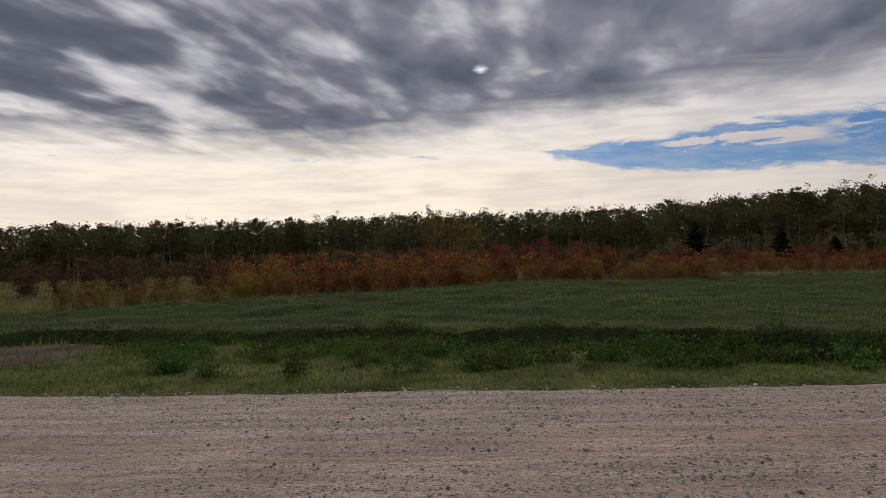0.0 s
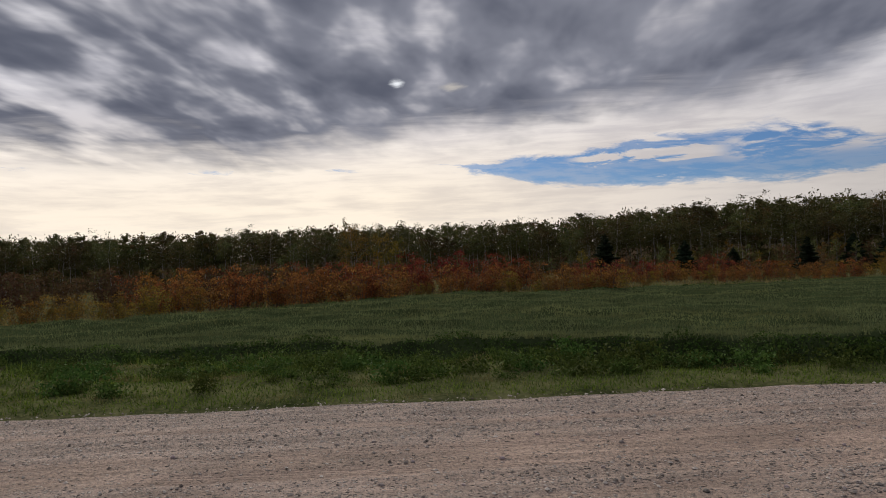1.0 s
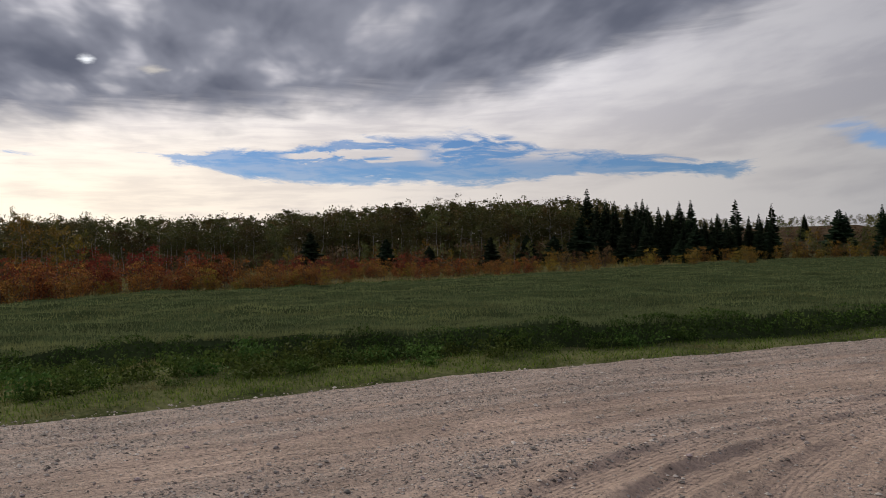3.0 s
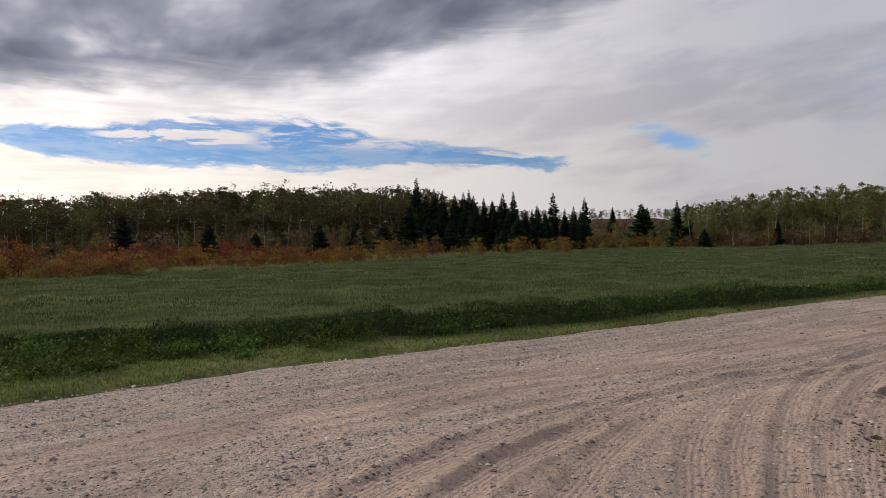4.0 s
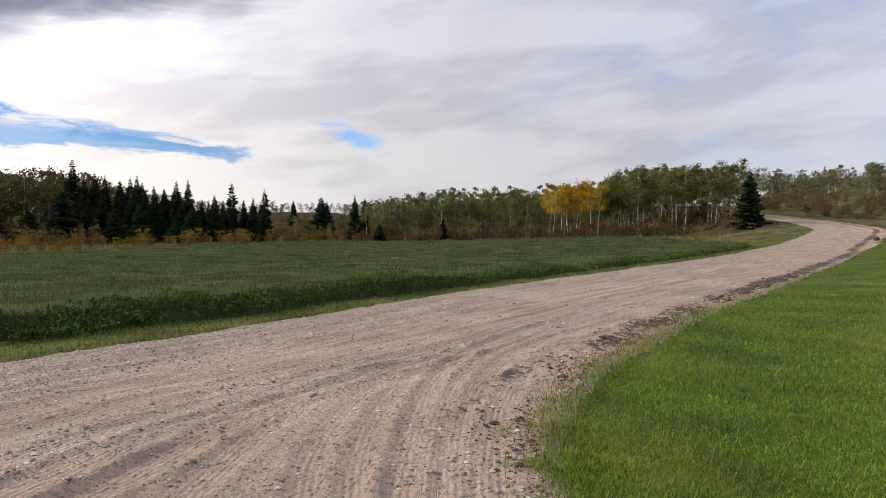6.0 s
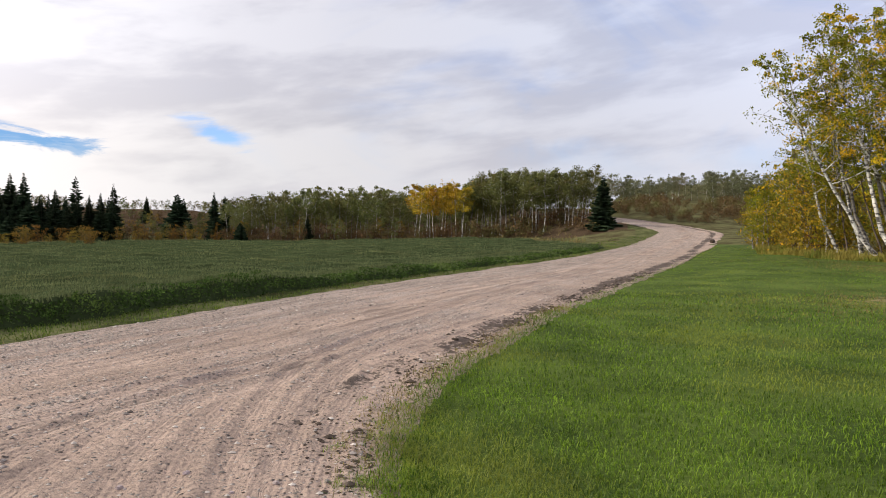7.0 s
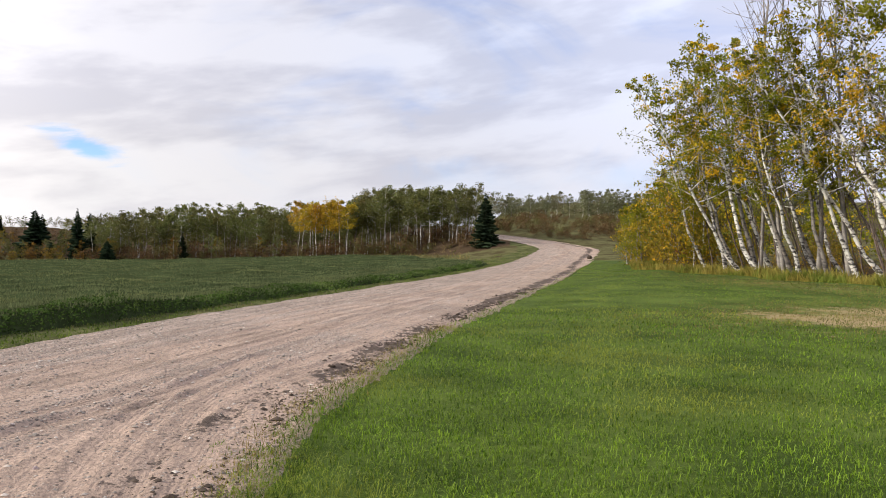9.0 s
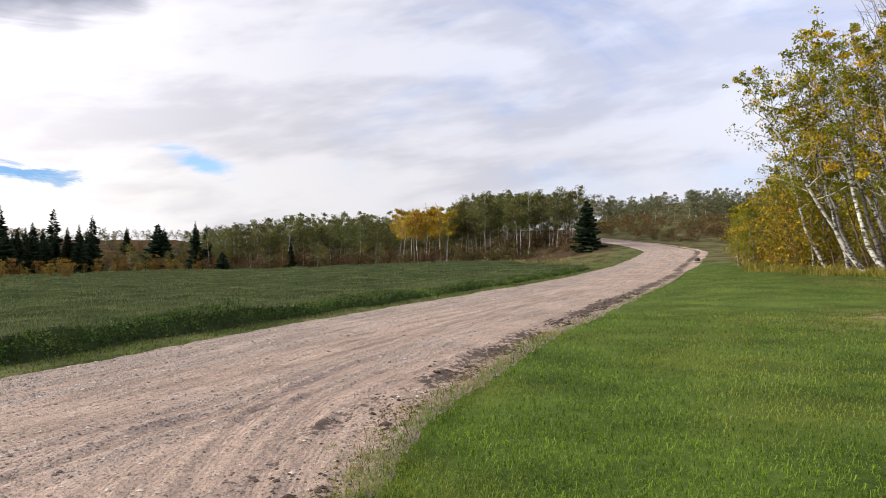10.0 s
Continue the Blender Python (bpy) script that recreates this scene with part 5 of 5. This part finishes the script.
# spruces: bearing, top over the eye in degrees, distance
spires = [(37.68, 4.25, 118), (36.93, 4.0, 117), (36.22, 4.72, 115), (35.48, 3.5, 114), (34.80, 3.85, 115), (34.14, 3.65, 113), (33.15, 3.35, 116), (32.48, 3.5, 112), (32.02, 3.7, 114), (31.67, 3.25, 115), (30.86, 3.0, 110),
          (30.13, 2.75, 112), (29.31, 3.4, 114), (28.49, 3.45, 108), (27.51, 1.95, 112), (27.01, 2.0, 110), (26.59, 2.35, 110), (25.96, 1.95, 113), (24.5, 1.7, 110), (23.74, 2.2, 112), (23.2, 1.9, 110), (20.67, 2.0, 125),
          (35.60, 2.9, 110), (33.40, 2.4, 109), (32.40, 2.6, 108), (31.60, 2.3, 107), (30.00, 2.3, 108), (29.00, 2.0, 106), (27.80, 1.6, 108), (22.9, 1.5, 110), (34.40, 2.3, 107), (31.00, 1.8, 106), (25.3, 1.5, 110)] + [(37.2 - 0.75 * k, 1.3 + 0.9 * ((k * 7) % 5) / 5, 103 + (k * 3) % 7) for k in range(20)] + [(37.0 - 0.62 * k, 2.0 + 0.9 * ((k * 5) % 7) / 7, 112 + (k * 5) % 9) for k in range(14)]
fronts = [(58.6, 1.95, 84), (52.55, 1.2, 90), (49.1, 0.5, 90), (44.2, 1.12, 82), (41.1, 1.2, 98), (39.0, 1.1, 98), (36.9, 2.5, 99), (33.6, 1.2, 97), (29.43, 0.45, 93), (35.4, 1.5, 100), (31.8, 1.4, 99), (28.2, 1.3, 103), (25.8, 1.0, 104), (23.8, 0.9, 104), (14.0, 0.15, 100), (18.55, 2.25, 112)]
narrow = [conifer(40 + k, 10.0, 0.23 + 0.035 * (k % 3), 38, 0.02, 0.04 + 0.05 * (k % 3), 0.9) for k in range(5)]
broad = [conifer(46 + k, 10.0, 0.42 + 0.05 * k, 30, 0.01, 0.03, 0.72) for k in range(3)]


def spruce_places(rows):
    out = []
    for az, top, r in rows:
        x, y = polar(az, r)
        out.append((x, y, (1.65 + r * math.tan(radians(top)) - float(land(x, y)[0])) / 10.0, rng.uniform(0, 360)))
    return out


plant(roots("spruce_tree", "tall narrow blackish green spruce in a close stand", "tree", "spruces at the wood's edge", narrow, DARK_BARK, NEEDLES), spruce_places(spires) + spruce_places([(18.1, 2.0, 114), (15.92, 2.45, 108), (15.14, 2.2, 116), (8.9, 0.9, 101)]))
plant(roots("spruce_tree", "broad dark spruce standing clear of the wood", "tree", "lone spruces before the wood", broad, DARK_BARK, NEEDLES), spruce_places(fronts))
plant(roots("spruce_tree", "tall dark spruce at the end of the aspen stand", "tree", "lone spruces before the wood", [conifer(49, 10.0, 0.30, 34, 0.02, 0.04, 0.78)], DARK_BARK, NEEDLES), spruce_places([(-14.3, 4.15, 88)]))
pines = [conifer(55 + k, 10.0, 0.17, 26, 0.40, 0.40, 0.62) for k in range(2)]
plant(roots("pine_tree", "tall thin conifer with open see-through top", "tree", "conifers at the wood's edge", pines, DARK_BARK, NEEDLES), spruce_places([(25.32, 3.33, 111), (22.87, 2.85, 109)]))

# shrubs along the field
H2 = 2.2
for label, mat, count, where in (
        ("rust-orange autumn shrub along the field's edge", RUST, 4, arc(rng, 96, 76, 43, 51, 30, 0.75, 1.1) + arc(rng, 76, 58, 50, 60, 26, 0.6, 0.95) + arc(rng, 58, 41, 61, 72, 32, 0.42, 0.75)),
        ("ochre yellow autumn shrub along the field's edge", OCHRE, 3, arc(rng, 108, 92, 40, 45, 16, 0.45, 0.75) + arc(rng, 78, 56, 50, 56, 16, 0.4, 0.7) + arc(rng, 56, 36, 64, 78, 28, 0.35, 0.7) + arc(rng, 40, 24, 80, 95, 24, 0.45, 0.95) + arc(rng, 26, 14, 100, 104, 12, 0.45, 0.8) + arc(rng, 26, 15, 104, 122, 14, 0.5, 1.0)),
        ("dark red autumn shrub along the field's edge", RED_SHRUB, 2, arc(rng, 84, 66, 58, 66, 12, 1.0, 1.35) + arc(rng, 62, 49, 66, 74, 10, 0.7, 1.05)),
        ("olive and brown leafy shrub before the wood", BROWN, 3, arc(rng, 110, 84, 52, 66, 20, 0.9, 1.3) + arc(rng, 66, 34, 72, 92, 22, 0.5, 1.0))):
    shapes = [bush(50 + 7 * len(label) + k, H2, 2.5, 0.072, 900, 13, 0.05) for k in range(count)]
    plant(roots("shrub", label, "shrub", "shrubs along the field", shapes, DARK_BARK, mat), where)
# weeds in the verge
weeds = [bush(70 + k, 0.30, 1.0, 0.030, 340, 7, 0.13) for k in range(4)]
spots = []
while len(spots) < 130:
    x, y, _ = (float(q[0]) for q in scatter(1, rng, 9.5, 24, 30, 108))
    if float(beside(x, y)[0][0]) < -HALF - 1.2 and float(field_rim(x, y)[0]) < 0.1:
        spots.append((x, y, rng.uniform(0.35, 1.15), rng.uniform(0, 360)))
plant(roots("weed_clump", "leafy green weed clump in the verge", "weed", "weeds in the verge", weeds, None, WEED), spots, 0.03)

# the birches beside the lawn, most leaning out over it
H3 = 12.5
birch = [broadleaf(60 + k, H3, 0.34, 0.17, 0.080, 2800, (-0.22 - 0.06 * (k % 5), 0.0), 20, 0.0092, 7, 0.010, (0.2, 1.0), 3, 0.36, 2.2) for k in range(8)]
front = [(21.3, 27.6, 0.82), (20.6, 28.5, 0.76), (21.9, 26.6, 0.86), (20.4, 31.0, 0.96), (20.5, 32.6, 0.82), (21.6, 33.0, 1.0), (20.1, 35.0, 0.80), (21.5, 30.2, 0.76), (22.6, 25.2, 1.08), (23.2, 24.0, 1.05),
         (21.8, 35.4, 0.85), (22.6, 28.2, 0.78), (22.2, 23.0, 0.95), (23.4, 21.2, 0.9),
         (20.9, 29.3, 0.8), (21.6, 31.6, 0.85), (20.3, 33.6, 0.75), (21.2, 34.4, 0.8), (22.1, 29.2, 0.9), (21.4, 28.2, 0.7), (22.9, 26.2, 0.85), (22.0, 32.8, 0.9)]
back = [(22 + rng.uniform(0.5, 7), 19 + 22 * k / 16 + rng.uniform(-0.6, 0.6), rng.uniform(0.55, 0.75)) for k in range(8)]
plant(roots("birch_tree", "leaning white-barked birch with yellow-green leaves", "tree", "birches beside the lawn", birch, BIRCH_BARK, BIRCH_LEAF),
      [(x + 0.8, y, s, -36 + rng.uniform(-25, 25)) for x, y, s in front + back])
bare_tree = [broadleaf(75 + k, 15.5, 0.35, 0.11, 0.1, 0, (-0.10, 0.0), 22, 0.0055, 6, 0.012, (1.2, 2.4), 5) for k in range(2)]
plant(roots("bare_tree", "leafless grey tree standing over the birches", "tree", "bare trees among the birches", bare_tree, GREY_BARK, None),
      [(21.6, 29.8, 1.08, -30), (22.4, 28.6, 1.14, -60), (22.8, 27.2, 1.08, -10), (21.2, 31.0, 1.0, -45), (22.0, 30.6, 1.04, 20)])
gold_bush = [bush(100 + k, 3.0, 3.0, 0.075, 1300, 12) for k in range(4)]
plant(roots("shrub", "golden and olive undershrub among the birches", "shrub", "undershrubs below the birches", gold_bush, DARK_BARK, UNDER_LEAF),
      [(22.6 + rng.uniform(0, 4.5), 19 + 24 * k / 20 + rng.uniform(-0.5, 0.5), rng.uniform(0.35, 0.75), rng.uniform(0, 360)) for k in range(20)]
      + [(22.6, 43.5, 0.7, 10), (23.0, 46.5, 0.8, 80), (24.2, 50.2, 0.8, 140), (21.8, 41.5, 0.7, 200), (25.6, 53.0, 0.9, 20), (21.4, 39.0, 1.2, 30), (21.6, 37.4, 1.4, 120), (20.6, 36.0, 0.9, 250), (22.8, 41.0, 1.6, 300)])
plant(roots("shrub", "dark red undershrub at the grove's end", "shrub", "undershrubs below the birches", [bush(110, 1.6, 1.8, 0.07, 600)], DARK_BARK, RED_SHRUB), [(21.4, 37.6, 0.8, 0)])
young = [broadleaf(130 + k, 7.0, 0.10, 0.20, 0.085, 2300, (-0.06, 0.0), 18, 0.008, 6, 0.01, (0.3, 1.0), 2, 0.5) for k in range(4)]
plant(roots("young_birch", "young leafy birch turning green and gold", "tree", "young birches at the grove's end", young, BIRCH_BARK, BIRCH_LEAF),
      [(23.4, 49.8, 0.62, 0), (24.6, 51.5, 0.66, -60), (22.9, 48.0, 0.6, 20), (22.3, 46.0, 0.66, -90), (21.7, 44.0, 0.62, -20), (24.2, 47.6, 0.8, 60), (22.6, 42.0, 0.8, 10), (25.4, 49.0, 0.8, 120), (23.6, 44.8, 0.95, 50), (22.0, 40.2, 0.8, 70),
       (22.9, 39.6, 1.05, 40), (21.0, 38.4, 0.7, 190), (21.4, 36.4, 0.85, 230), (20.5, 35.6, 0.6, 10), (24.0, 42.4, 1.05, 100)])
sapling = [broadleaf(120 + k, 6.0, 0.25, 0.14, 0.1, 0, (-0.2, 0.0), 12, 0.006, 5, 0.012, (0.6, 1.6), 3) for k in range(3)]
plant(roots("sapling", "thin leafless dark sapling among the birches", "tree", "saplings among the birches", sapling, DARK_BARK, None),
      [(20.6 + rng.uniform(0, 3.5), 20.5 + 19 * k / 36 + rng.uniform(-0.4, 0.4), rng.uniform(0.5, 1.2), -36 + rng.uniform(-50, 50)) for k in range(36)])
drift_of("grove_depth", "dense yellowing trees deep in the birch grove", "woods", thin,
         [(rng.uniform(28, 60), rng.uniform(8, 62), rng.uniform(0.5, 0.8), rng.uniform(0, 360)) for _ in range(70)], BIRCH_LEAF)
